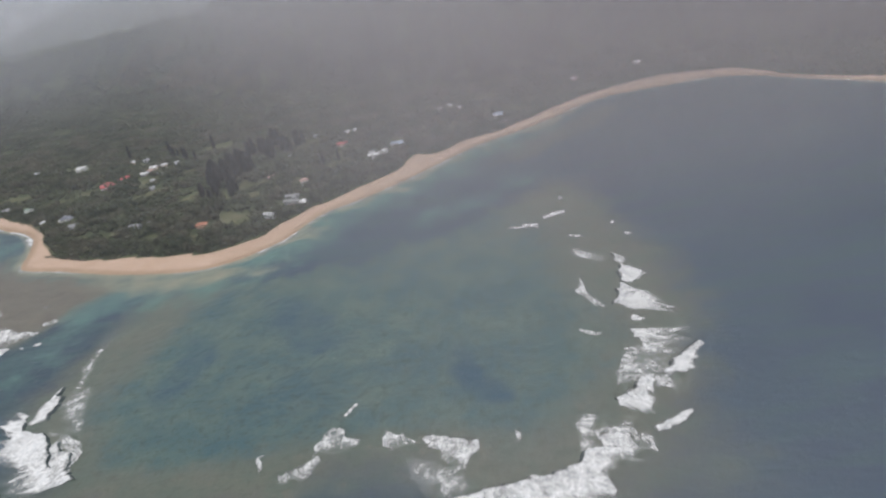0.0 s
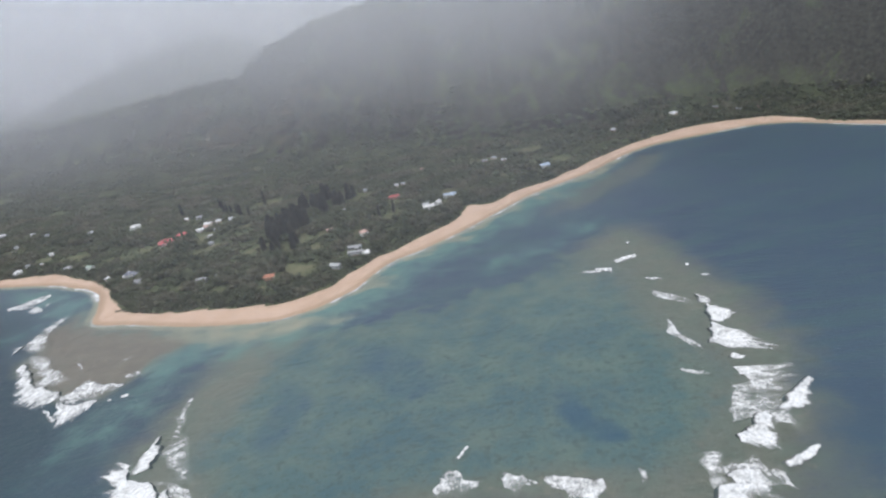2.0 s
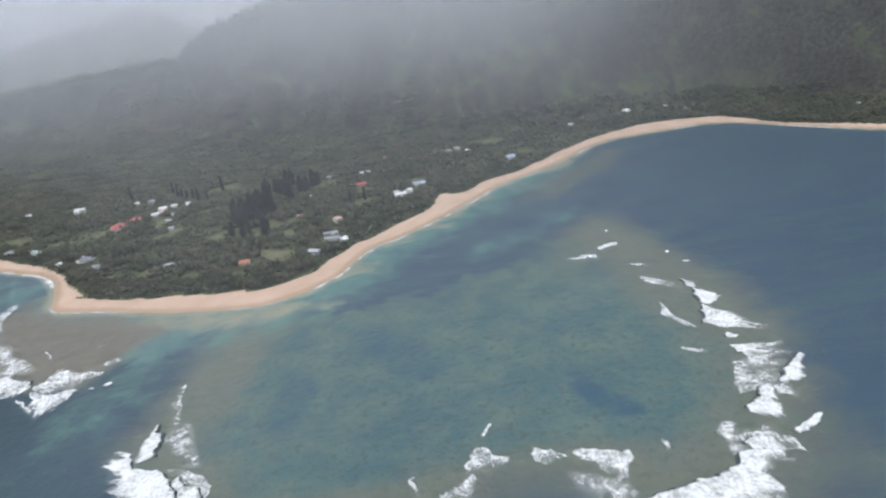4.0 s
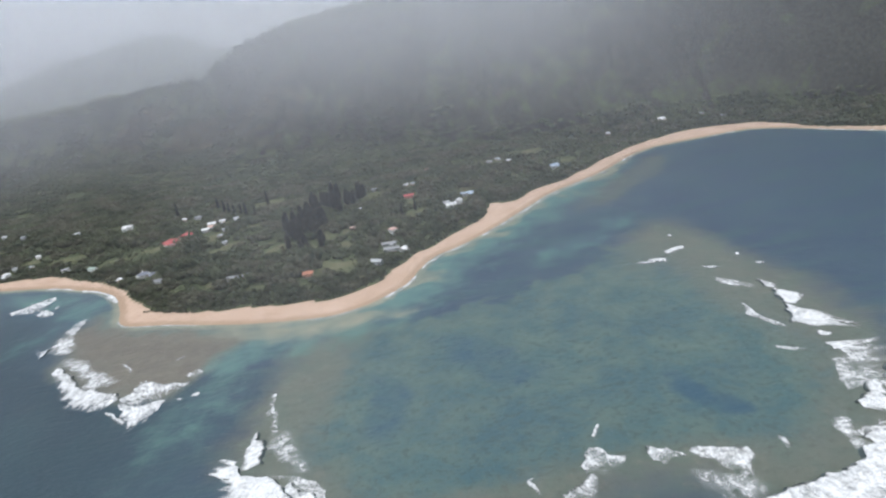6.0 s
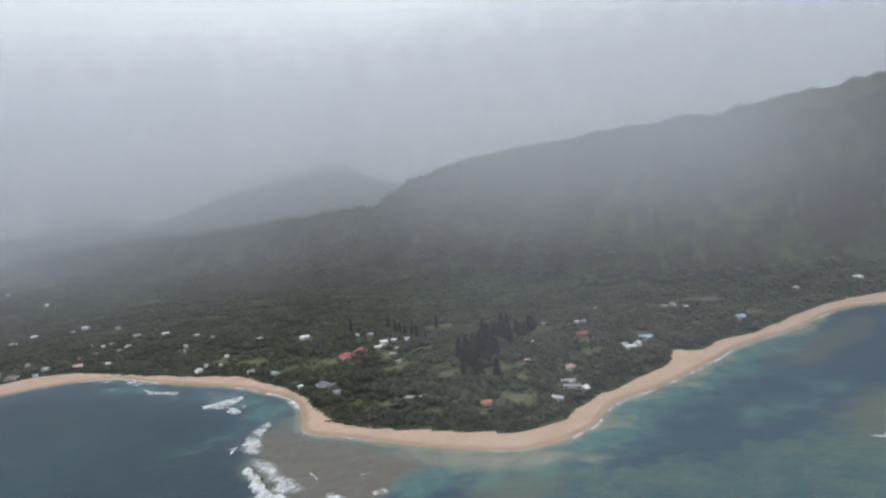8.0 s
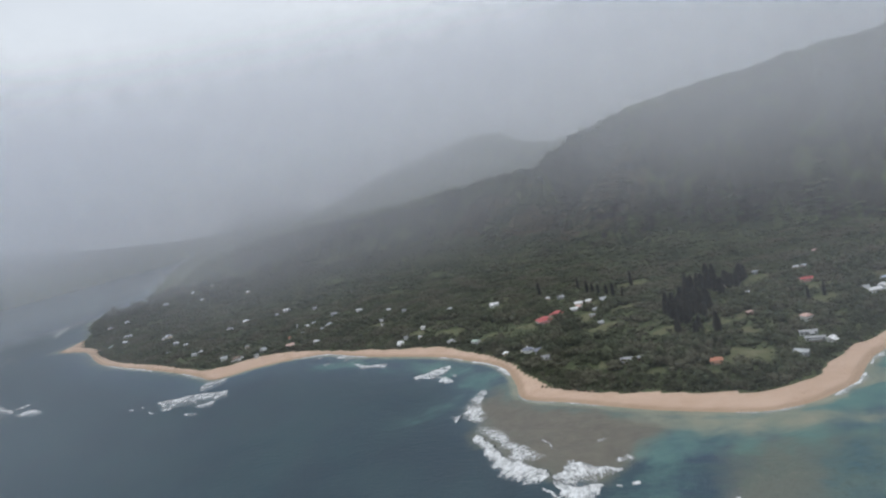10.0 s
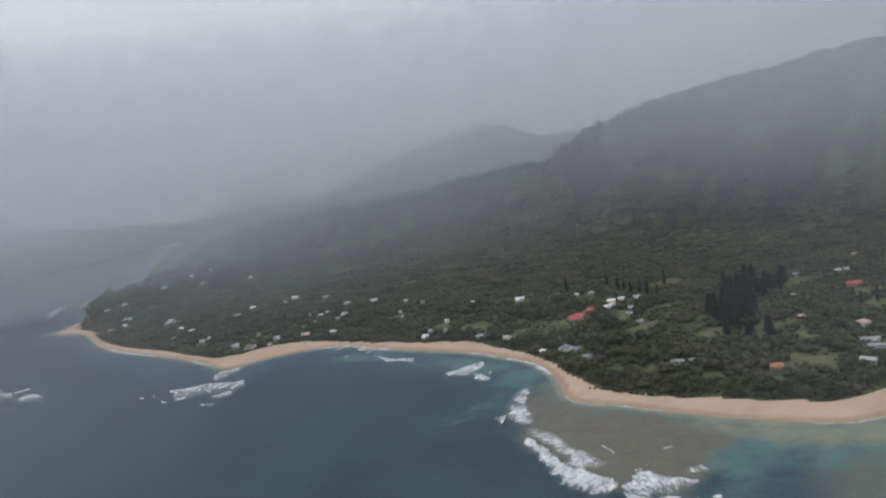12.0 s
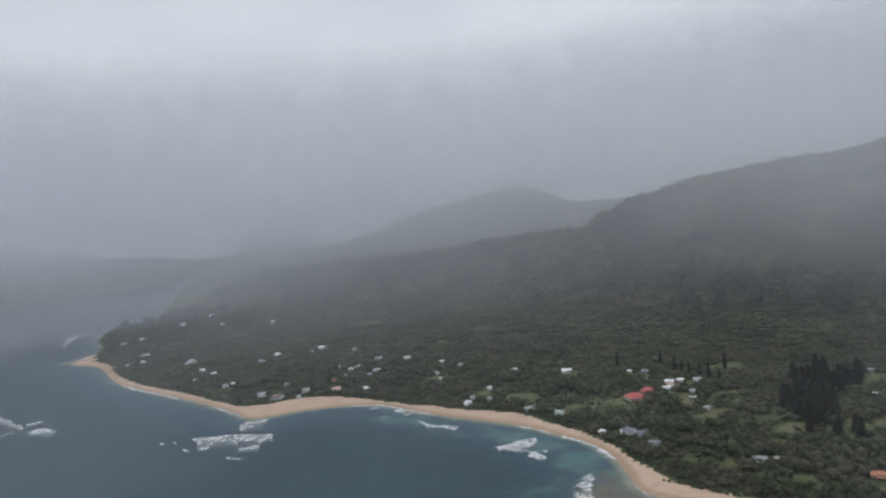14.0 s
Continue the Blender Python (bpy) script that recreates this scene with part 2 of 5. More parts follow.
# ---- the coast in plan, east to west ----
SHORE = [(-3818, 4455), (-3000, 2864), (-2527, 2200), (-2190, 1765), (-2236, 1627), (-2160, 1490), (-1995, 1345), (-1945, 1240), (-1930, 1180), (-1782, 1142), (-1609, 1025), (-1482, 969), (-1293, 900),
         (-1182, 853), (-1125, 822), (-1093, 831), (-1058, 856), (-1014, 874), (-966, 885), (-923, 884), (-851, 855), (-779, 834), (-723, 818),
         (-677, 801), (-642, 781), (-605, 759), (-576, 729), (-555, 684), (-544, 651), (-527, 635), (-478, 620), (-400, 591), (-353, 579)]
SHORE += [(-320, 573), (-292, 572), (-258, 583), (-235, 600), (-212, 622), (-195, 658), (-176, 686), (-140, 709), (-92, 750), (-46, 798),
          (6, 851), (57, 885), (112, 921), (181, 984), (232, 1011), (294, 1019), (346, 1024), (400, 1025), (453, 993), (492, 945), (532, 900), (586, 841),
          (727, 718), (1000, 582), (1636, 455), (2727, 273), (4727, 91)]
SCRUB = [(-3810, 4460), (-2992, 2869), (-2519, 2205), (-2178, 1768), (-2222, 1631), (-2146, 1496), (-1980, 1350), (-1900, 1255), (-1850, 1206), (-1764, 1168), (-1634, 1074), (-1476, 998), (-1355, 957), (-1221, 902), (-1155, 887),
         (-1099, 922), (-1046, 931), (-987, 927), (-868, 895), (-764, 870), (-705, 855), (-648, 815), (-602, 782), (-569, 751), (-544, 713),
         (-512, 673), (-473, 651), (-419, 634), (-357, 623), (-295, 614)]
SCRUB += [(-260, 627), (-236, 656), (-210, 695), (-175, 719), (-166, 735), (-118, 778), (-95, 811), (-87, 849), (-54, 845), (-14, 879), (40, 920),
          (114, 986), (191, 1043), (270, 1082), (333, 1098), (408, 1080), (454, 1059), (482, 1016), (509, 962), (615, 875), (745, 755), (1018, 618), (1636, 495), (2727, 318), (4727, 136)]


def smooth_line(pts, step=6.0):
    """A Catmull-Rom curve through pts as an evenly dense polyline."""
    p = np.array([pts[0], *pts, pts[-1]], float)
    out = []
    for i in range(1, len(p) - 2):
        a, b, c, d = p[i - 1], p[i], p[i + 1], p[i + 2]
        k = max(2, min(40, int(np.linalg.norm(c - b) / step)))
        u = (np.arange(k) / k)[:, None]
        out.append(0.5 * (2 * b + (c - a) * u + (2 * a - 5 * b + 4 * c - d) * u ** 2 + (3 * b - a - 3 * c + d) * u ** 3))
    return np.concatenate(out + [p[-1:]])


def line_distance(x, y, line):
    d = np.full(x.shape, 1e12)
    for a, b in zip(line[:-1], line[1:]):
        ab = b - a
        u = np.clip(((x - a[0]) * ab[0] + (y - a[1]) * ab[1]) / max(ab @ ab, 1e-9), 0, 1)
        d = np.minimum(d, (x - a[0] - u * ab[0]) ** 2 + (y - a[1] - u * ab[1]) ** 2)
    return np.sqrt(d)


def inside(x, y, ring):
    hit = np.zeros(x.shape, bool)
    for a, b in zip(ring, np.roll(ring, -1, 0)):
        if a[1] != b[1]:
            hit ^= ((a[1] > y) != (b[1] > y)) & (x < (b[0] - a[0]) * (y - a[1]) / (b[1] - a[1]) + a[0])
    return hit


def coast_distance(x, y, line):
    """Metres inland (plus) or seaward (minus) of a coast line."""
    ring = np.concatenate([line, [(9000, 100), (9000, 9000), (-4200, 9000)]])
    return np.where(inside(x, y, ring), 1, -1) * line_distance(x, y, line)


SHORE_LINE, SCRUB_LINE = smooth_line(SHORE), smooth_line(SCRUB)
TABLE = np.random.RandomState(7).rand(256, 256)


def value_noise(x, y):
    i, j = np.floor(x).astype(int), np.floor(y).astype(int)
    u, v = x - i, y - j
    u, v = u * u * (3 - 2 * u), v * v * (3 - 2 * v)
    g = lambda a, b: TABLE[a % 256, b % 256]
    return (g(i, j) * (1 - u) + g(i + 1, j) * u) * (1 - v) + (g(i, j + 1) * (1 - u) + g(i + 1, j + 1) * u) * v


def fbm(x, y, size, octaves=4):
    total, weight = 0.0, 0.0
    for k in range(octaves):
        f = 2.03 ** k / size
        total, weight = total + value_noise(x * f + 31 * k, y * f + 57 * k) * 0.5 ** k, weight + 0.5 ** k
    return total / weight


def blend(v, lo, hi):
    u = np.clip((v - lo) / (hi - lo), 0, 1)
    return u * u * (3 - 2 * u)


# mountain crests (x, y, z) and how steeply they fall away
CRESTS = [
    ([(-683, 1976, 202), (-545, 1827, 245), (-391, 1687, 282), (-145, 1536, 305), (31, 1455, 320), (288, 1400, 345), (477, 1364, 372), (818, 1255, 450), (1364, 1091, 540)], 1.7),
    ([(-694, 1984, 166), (-727, 2027, 158), (-892, 2055, 155), (-1240, 2099, 130), (-1599, 2091, 128), (-1894, 2064, 114), (-2118, 1991, 80), (-2200, 1909, 36)], 0.5),
    ([(-391, 1687, 272), (-436, 1600, 172), (-509, 1509, 77), (-545, 1436, 27)], 0.8),
    ([(-27, 1473, 300), (-60, 1400, 180), (-90, 1350, 72), (-100, 1300, 18)], 1.2),
    ([(288, 1400, 345), (273, 1318, 200), (264, 1255, 82)], 1.3),
    ([(545, 1345, 380), (518, 1255, 227), (509, 1173, 73)], 1.3),
    ([(-182, 3091, 227), (-636, 3073, 218), (-922, 3073, 218), (-1090, 3091, 301), (-1223, 3091, 320), (-1509, 3091, 273), (-1835, 3091, 207), (-2082, 3091, 136), (-2455, 3091, 55)], 0.6),
    ([(-2900, 3900, 160), (-3500, 3760, 260), (-4100, 3560, 380), (-4700, 3300, 470)], 0.5),
]


def add_spurs():
    """Sharp spurs that run down from the high crest to the plain, with gullies between."""
    r = random.Random(5)
    x = -330.0
    crest = CRESTS[0][0]
    while x < 1100:
        for a, b in zip(crest[:-1], crest[1:]):
            if a[0] <= x < b[0]:
                u = (x - a[0]) / (b[0] - a[0])
                y, z = a[1] + (b[1] - a[1]) * u, a[2] + (b[2] - a[2]) * u
        k, bend = r.uniform(0.8, 1.15), r.uniform(-25, 25)
        CRESTS.append(([(x, y, z * 0.97), (x + bend, y - 70 * k, z * 0.66), (x + bend * 1.6, y - 140 * k, z * 0.34), (x + bend * 1.2, y - 215 * k, z * 0.08)], 1.75))
        x += r.uniform(48, 85)


add_spurs()


def scrub_distance(x, y):
    """Metres inland of the ragged edge where the beach turns to scrub."""
    return coast_distance(x, y, SCRUB_LINE) + (fbm(x, y, 22, 2) - 0.5) * 8 + 12 * blend(x, -10, 40) + 8 * blend(-x, 620, 820)


def terrain(x, y):
    """Height, and the sand, wet, lawn and earth shares, of the land at x, y."""
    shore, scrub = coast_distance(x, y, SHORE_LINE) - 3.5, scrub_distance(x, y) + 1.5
    beach = 2.8 * shore / np.maximum(shore - np.minimum(scrub, 0), 1.0)
    z = np.where(shore < 0, np.maximum(shore * 0.10, -4.0), np.where(scrub < 0, beach, 2.8 + 3.0 * blend(scrub, 0, 120) + 9 * blend(scrub, 250, 700)))
    rough = (fbm(x, y, 210, 5) - 0.5) * 2
    ridged = np.abs(fbm(x + 900, y * 0.45, 105, 4) - 0.5) * 2
    hill = np.zeros_like(x)
    for crest, fall in CRESTS:
        for (ax, ay, az), (bx, by, bz) in zip(crest[:-1], crest[1:]):
            dx, dy = bx - ax, by - ay
            u = np.clip(((x - ax) * dx + (y - ay) * dy) / (dx * dx + dy * dy), 0, 1)
            d = np.hypot(x - ax - u * dx, y - ay - u * dy)
            top = az + (bz - az) * u
            hill = np.maximum(hill, top - fall * d * (1 + 0.30 * rough) * np.where(d < 40, 0.8, 1.0) - 75 * ridged * blend(d, 25, 140))
    z = z + np.where(scrub > 0, np.maximum(hill, 0) * blend(scrub, 20, 220), 0)
    z = np.where(scrub > 5, z + (fbm(x, y, 42, 3) - 0.5) * np.minimum(hill * 0.16, 26), z)
    sand = blend(-scrub, -1.5, 3.0)
    sand = sand * blend(x, -1990, -1950)
    wet = blend(-shore, -13, -3) * sand
    lawn, patch = np.zeros_like(x), fbm(x, y, 24, 3)
    for cx, cy, rx, ry in LAWNS:
        lawn = np.maximum(lawn, 1 - blend(np.hypot((x - cx) / rx, (y - cy) / ry) * 1.25 + (patch - 0.5) * 1.8, 0.5, 1.2))
    glade = blend(fbm(x + 70, y + 40, 24, 3), 0.62, 0.68) * blend(scrub, 18, 40) * (1 - blend(scrub, 190, 300)) * blend(x, -900, -600) * (1 - blend(x, 40, 110)) * (1 - blend(hill, 5, 25))
    lawn = np.maximum(lawn, glade * 0.9)
    earth = np.zeros_like(x)
    for cx, cy, rx, ry in ((-545, 1564, 136, 173), (-455, 1536, 82, 118), (-709, 1709, 136, 118), (545, 1073, 35, 24), (-909, 1864, 164, 109)):
        earth = np.maximum(earth, 1 - blend(np.hypot((x - cx) / rx, (y - cy) / ry), 0.3, 1.2))
    return z, sand, wet, lawn, earth


LAWNS = [(-289, 693, 31, 18), (-433, 1045, 36, 27), (-177, 858, 36, 18), (20, 1102, 42, 27), (-571, 787, 27, 16), (-182, 909, 35, 18), (-107, 936, 27, 16), (-873, 1000, 31, 22), (-495, 895, 20, 36),
         (-709, 918, 31, 15), (-400, 759, 16, 13), (-136, 782, 20, 11), (55, 1009, 36, 16), (-545, 855, 22, 13), (-782, 927, 27, 13), (-509, 823, 16, 20), (109, 1145, 45, 20)]


def axis(lo, core_lo, core_hi, hi, step, grow):
    mid = list(np.arange(core_lo, core_hi + step * 0.5, step))
    left, right, d = [mid[0]], [mid[-1]], step
    while left[-1] > lo:
        d *= grow
        left.append(left[-1] - d)
    d = step
    while right[-1] < hi:
        d *= grow
        right.append(right[-1] + d)
    return np.array(left[:0:-1] + mid + right[1:])


def sheet(name, xs, ys, z, layers, material):
    """One mesh sheet over the grid xs, ys with heights z and named vertex layers."""
    nx, ny = len(xs), len(ys)
    X, Y = np.meshgrid(xs, ys)
    me = bpy.data.meshes.new(name)
    me.vertices.add(nx * ny)
    me.vertices.foreach_set("co", np.stack([X, Y, z], -1).astype(np.float32).ravel())
    idx = np.arange(nx * ny).reshape(ny, nx)
    quads = np.stack([idx[:-1, :-1], idx[:-1, 1:], idx[1:, 1:], idx[1:, :-1]], -1).reshape(-1, 4)
    me.loops.add(quads.size)
    me.loops.foreach_set("vertex_index", quads.ravel().astype(np.int32))
    me.polygons.add(len(quads))
    me.polygons.foreach_set("loop_start", np.arange(0, quads.size, 4, dtype=np.int32))
    me.polygons.foreach_set("use_smooth", np.ones(len(quads), bool))
    me.update(calc_edges=True)
    for key, values in layers.items():
        me.attributes.new(key, "FLOAT", "POINT").data.foreach_set("value", np.asarray(values, np.float32).ravel())
    me.materials.append(material)
    return new(name, me)


# ---- land ----
lx, ly = axis(-5200, -1300, 520, 5200, 7, 1.06), axis(0, 550, 1560, 5000, 7, 1.05)
GX, GY = np.meshgrid(lx, ly)
gz, g_sand, g_wet, g_lawn, g_earth = terrain(GX, GY)
tagged(sheet("ground", lx, ly, gz, {"sand": g_sand, "wet": g_wet, "lawn": g_lawn, "earth": g_earth}, LAND), "coastal plain with sand beach below green mountain slopes", "ground", kind="structure")

# ---- sea ----
REEF = np.array([(-314, 473), (-343, 422), (-344, 368), (-314, 318), (-264, 273), (-209, 259), (-145, 273), (-114, 289), (-66, 289), (-35, 271), (-9, 238),
                 (27, 227), (60, 247), (95, 284), (118, 328), (127, 375), (120, 427), (116, 496), (109, 582), (91, 650), (50, 636), (-10, 580), (-83, 550), (-155, 534), (-223, 538), (-275, 546), (-318, 520)], float)
EAST_FLAT = np.array([(-552, 672), (-509, 640), (-455, 613), (-414, 595), (-386, 559), (-405, 509), (-445, 482), (-491, 491), (-532, 527), (-573, 591), (-592, 652)], float)
WEST_SHOAL = np.array([(-55, 777), (0, 814), (73, 855), (145, 909), (200, 973), (227, 955), (195, 895), (118, 827), (36, 773), (-27, 741)], float)


def ring_distance(x, y, ring):
    return np.where(inside(x, y, ring), 1, -1) * line_distance(x, y, np.concatenate([ring, ring[:1]]))


def spots(x, y, *places):
    v = np.zeros_like(x)
    for cx, cy, rx, ry, turn in places:
        c, s = math.cos(radians(turn)), math.sin(radians(turn))
        dx, dy = x - cx, y - cy
        v = np.maximum(v, 1 - blend(np.hypot((c * dx + s * dy) / rx, (c * dy - s * dx) / ry), 0.25, 1.15))
    return v


wx, wy = axis(-5200, -700, 300, 5200, 4, 1.06), axis(-5200, 210, 1040, 5200, 4, 1.07)
WX, WY = np.meshgrid(wx, wy)
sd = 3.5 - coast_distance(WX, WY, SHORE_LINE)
VX, VY = WX + (fbm(WX, WY, 70, 4) - 0.5) * 60, WY + (fbm(WX + 500, WY, 70, 4) - 0.5) * 60
rim = ring_distance(VX, VY, REEF)
flat = ring_distance(VX, VY, EAST_FLAT)
shoal = ring_distance(VX, VY, WEST_SHOAL)
lagoon = blend(rim, -34, 34)
reef = blend(rim, -42 - 20 * blend(WX, 40, 110) - 40 * blend(-WY, -310, -270), 14) * (1 - blend(rim, 15, 62 + 80 * blend(WX, -60, 110) + 20 * blend(-WX, 200, 300)) * 0.95) * 0.85
reef = np.maximum(reef, np.maximum(blend(flat, -34, 14), 0.6 * blend(shoal, -25, 10)))
reef *= np.maximum(0.3 + 0.7 * np.maximum(blend(WX, -20, 70), blend(-WX, 220, 300)), np.maximum(blend(-WY, -330, -280), blend(flat, -30, 0)))
west = blend(VX, -420, -300) * (1 - blend(VX, 60, 200))
grain = fbm(VX * 0.7, VY * 1.4, 38, 4)
shallow = (1 - blend(sd, 2, 15 + 58 * west * blend(grain, 0.36, 0.68))) * 0.8
shallow = np.maximum(shallow, spots(VX, VY, (-365, 562, 62, 24, -16), (-285, 556, 95, 26, 14)) * 0.85)
teal = (1 - blend(sd, 14, 34 + 70 * west * (0.5 + grain))) * (0.35 + 0.4 * west)
teal = np.maximum(teal, spots(VX, VY, (-372, 520, 42, 85, -18), (-300, 540, 110, 34, 14), (-595, 705, 55, 41, -30), (-691, 764, 100, 27, -25), (-864, 823, 100, 25, -20)) * 0.62)
teal = np.maximum(teal, spots(VX, VY, (-648, 634, 24, 105, -34), (-740, 770, 90, 26, -22)) * 0.36)
teal = np.maximum(teal, spots(VX, VY, (-20, 640, 90, 40, 35), (50, 690, 60, 40, 30), (-395, 430, 52, 120, -18)) * 0.42)
hole = spots(VX, VY, (-14, 350, 15, 62, 24), (-2, 326, 14, 26, 30)) * 0.62
hole = np.maximum(hole, spots(VX, VY, (-160, 440, 34, 80, 35), (-245, 400, 30, 60, 20)) * 0.5)
swell = (fbm(WX, WY * 1.7, 60, 3) - 0.5) * 0.5 * blend(sd, 5, 60)
# the first layer darkens the eastern water for its dimmer overcast light
tagged(sheet("water", wx, wy, swell, {"east_dim": blend(-VX, 240, 520) * blend(sd, 20, 120), "lagoon": lagoon, "reef": reef, "shallow": shallow, "teal": teal, "hole": hole, "flat": blend(flat, -30, 26) * 0.9}, SEA), "blue-green sea over coral reef and sand", "sea", kind="structure")


# ---- mist and cloud ----
def curtain(name, centre, radius, a0, a1, top, thick, material, low=0.0, fade=70.0, ceiling=260.0, tapered=False, label="thin grey mist hanging before the mountains"):
    """A curved upright veil of mist round a centre, thicker towards the cloud base."""
    na, nz = 90, 40
    verts = []
    for i in range(na):
        a = radians(a0 + (a1 - a0) * i / (na - 1))
        x, y = centre[0] + radius * math.sin(a), centre[1] + radius * math.cos(a)
        for k in range(nz):
            z = low + (top - low) * (k / (nz - 1)) ** 1.6
            verts.append((x, y, z))
    v = np.array(verts)
    gz_here = np.maximum(terrain(v[:, 0], v[:, 1])[0], 0)
    foot = gz_here.reshape(na, nz)[:, 0]
    wide = np.pad(foot, 6, "edge")
    if tapered:
        foot = np.max([wide[i:i + na] for i in range(13)], axis=0)
    wide = np.pad(foot, 4, "edge")
    foot = np.mean([wide[i:i + na] for i in range(9)], axis=0)
    over = v[:, 2] - np.repeat(foot, nz)
    turn = np.repeat(np.linspace(0, 1, na), nz)
    ends = blend(turn, 0, 0.22) * blend(1 - turn, 0, 0.28) if tapered else 1.0
    t = ends * blend(over, 0, fade) * (1 - blend(v[:, 2], top * 0.5, top)) * (0.45 + 0.75 * blend(v[:, 2], ceiling * 0.35, ceiling * 1.35))
    me = bpy.data.meshes.new(name)
    faces = [(i * nz + k, (i + 1) * nz + k, (i + 1) * nz + k + 1, i * nz + k + 1) for i in range(na - 1) for k in range(nz - 1)]
    me.from_pydata(verts, [], faces)
    me.attributes.new("thick", "FLOAT", "POINT").data.foreach_set("value", (t * thick).astype(np.float32))
    for p in me.polygons:
        p.use_smooth = True
    me.materials.append(material)
    return tagged(new(name, me), label, "mist", kind="stuff")


for radius, thick, fade, top in ((480, 0.04, 55, 420), (760, 0.05, 60, 500), (2290, 0.12, 55, 880), (2330, 0.17, 32, 880), (2370, 0.17, 32, 920), (2470, 0.15, 32, 960), (2650, 0.17, 32, 1000),
                                 (2850, 0.17, 32, 1100), (3200, 0.17, 32, 1150), (3600, 0.17, 50, 1250), (4250, 0.19, 30, 1500), (4400, 0.19, 30, 1500)):
    curtain("mist", (-245, 0), radius, -88, 62, top, thick, MIST, fade=fade)
for radius in (2400, 2540):
    curtain("mist", (-245, 0), radius, -88, -6, 900, 0.15, MIST, fade=20, tapered=True, label="grey mist between the mountain ridges")
for radius in (1250, 1340, 1430, 1520):
    curtain("mist", (-245, 0), radius, -54, 0, 520, 0.05, BANK, fade=130, ceiling=260, tapered=True, label="pale grey mist drifting before the wooded slope")
for radius in (720, 1000):
    curtain("mist", (-245, 0), radius, -94, -48, 420, 0.085, MIST, fade=30, tapered=True, label="thin grey drizzle over the eastern bay")
for radius in (4480, 4540, 4600, 4660):
    curtain("mist", (-245, 0), radius, -88, 62, 1500, 0.2, MIST, fade=20, ceiling=60, label="grey haze closing the view far off")
for radius, thick in ((1000, 0.07), (1100, 0.08), (1200, 0.10), (1290, 0.13), (1380, 0.16), (1480, 0.18), (1590, 0.20), (1710, 0.21), (1840, 0.21)):
    curtain("mist", (-245, 0), radius, -60, 44, 380, thick, SHADED_MIST, fade=150, ceiling=1400, tapered=True, label="grey mist with cloud shade in its colour along the wooded slopes")
# veils added over the reef to lift the dark tones, as glare would
for radius, a0, a1, thick in ((300, -30, 55, 0.075), (400, -34, 44, 0.035), (560, -26, 38, 0.04), (660, -26, 36, 0.035)):
    curtain("mist", (-200, 0), radius, a0, a1, 420, thick, MIST, fade=50, tapered=True, label="faint added veil over the reef that lifts the dark tones")
for radius, a0, a1, thick in ((1120, -9, 22, 0.12), (1160, -6, 28, 0.12), (1210, -13, 25, 0.12), (1260, -10, 32, 0.12), (1310, -16, 32, 0.12), (1370, -20, 38, 0.12), (1460, -23, 44, 0.12)):
    curtain("mist", (-245, 0), radius, a0, a1, 640, thick, BANK, fade=200, ceiling=215, tapered=True, label="grey cloud bank lying on the steep mountain side")


def wisp(x0, x1, y, z0, z1, thick, lead):
    na, nz = 40, 30
    verts, th = [], []
    for i in range(na):
        x = x0 + (x1 - x0) * i / (na - 1)
        for k in range(nz):
            z = z0 + (z1 - z0) * k / (nz - 1)
            verts.append((x, y + 1.5 * math.sin(i * 0.3 + k * 0.2), z))
            e = min(1, (x - x0) / lead) * min(1, (x1 - x) / 20) * min(1, (z1 - z) / 4) * min(1, (z - z0) / 12)
            th.append(thick * max(e, 0) * (0.12 + 0.88 * min(1, max(0, (z - 250) / 16))))
    me = bpy.data.meshes.new("cloud_wisp")
    me.from_pydata(verts, [], [(i * nz + k, (i + 1) * nz + k, (i + 1) * nz + k + 1, i * nz + k + 1) for i in range(na - 1) for k in range(nz - 1)])
    me.attributes.new("thick", "FLOAT", "POINT").data.foreach_set("value", np.array(th, np.float32))
    for p in me.polygons:
        p.use_smooth = True
    me.materials.append(SHADED_WISP)
    return tagged(new("cloud_wisp", me), "torn grey wisp of low cloud in mid-air", "cloud", kind="stuff")


for y, lead in ((26, 24), (29, 22), (32, 26), (35, 20), (38, 24), (41, 22), (44, 26)):
    wisp(-7 - y * 0.32, 50 + y, y, 252 - y, 286 + y, 0.22, lead)


# ---- far headland across the bay ----
def headland():
    xs, ys = np.linspace(-4700, -2500, 80), np.linspace(2100, 4200, 70)
    X, Y = np.meshgrid(xs, ys)
    z = np.full(X.shape, -6.0)
    for (ax, ay, az), (bx, by, bz) in (((-4500, 2350, 330), (-4050, 2560, 300)), ((-4050, 2560, 300), (-3650, 2900, 200)), ((-3650, 2900, 200), (-3250, 3300, 110)), ((-3250, 3300, 110), (-2700, 3600, 130))):
        dx, dy = bx - ax, by - ay
        u = np.clip(((X - ax) * dx + (Y - ay) * dy) / (dx * dx + dy * dy), 0, 1)
        d = np.hypot(X - ax - u * dx, Y - ay - u * dy)
        z = np.maximum(z, az + (bz - az) * u - 0.75 * d * (0.7 + 0.6 * fbm(X, Y, 260, 4)) - 4)
    zero = np.zeros_like(X)
    return tagged(sheet("headland", xs, ys, z, {"sand": zero, "wet": zero, "lawn": zero, "earth": zero}, LAND), "far wooded headland across the bay in mist", "headland", kind="structure")


headland()


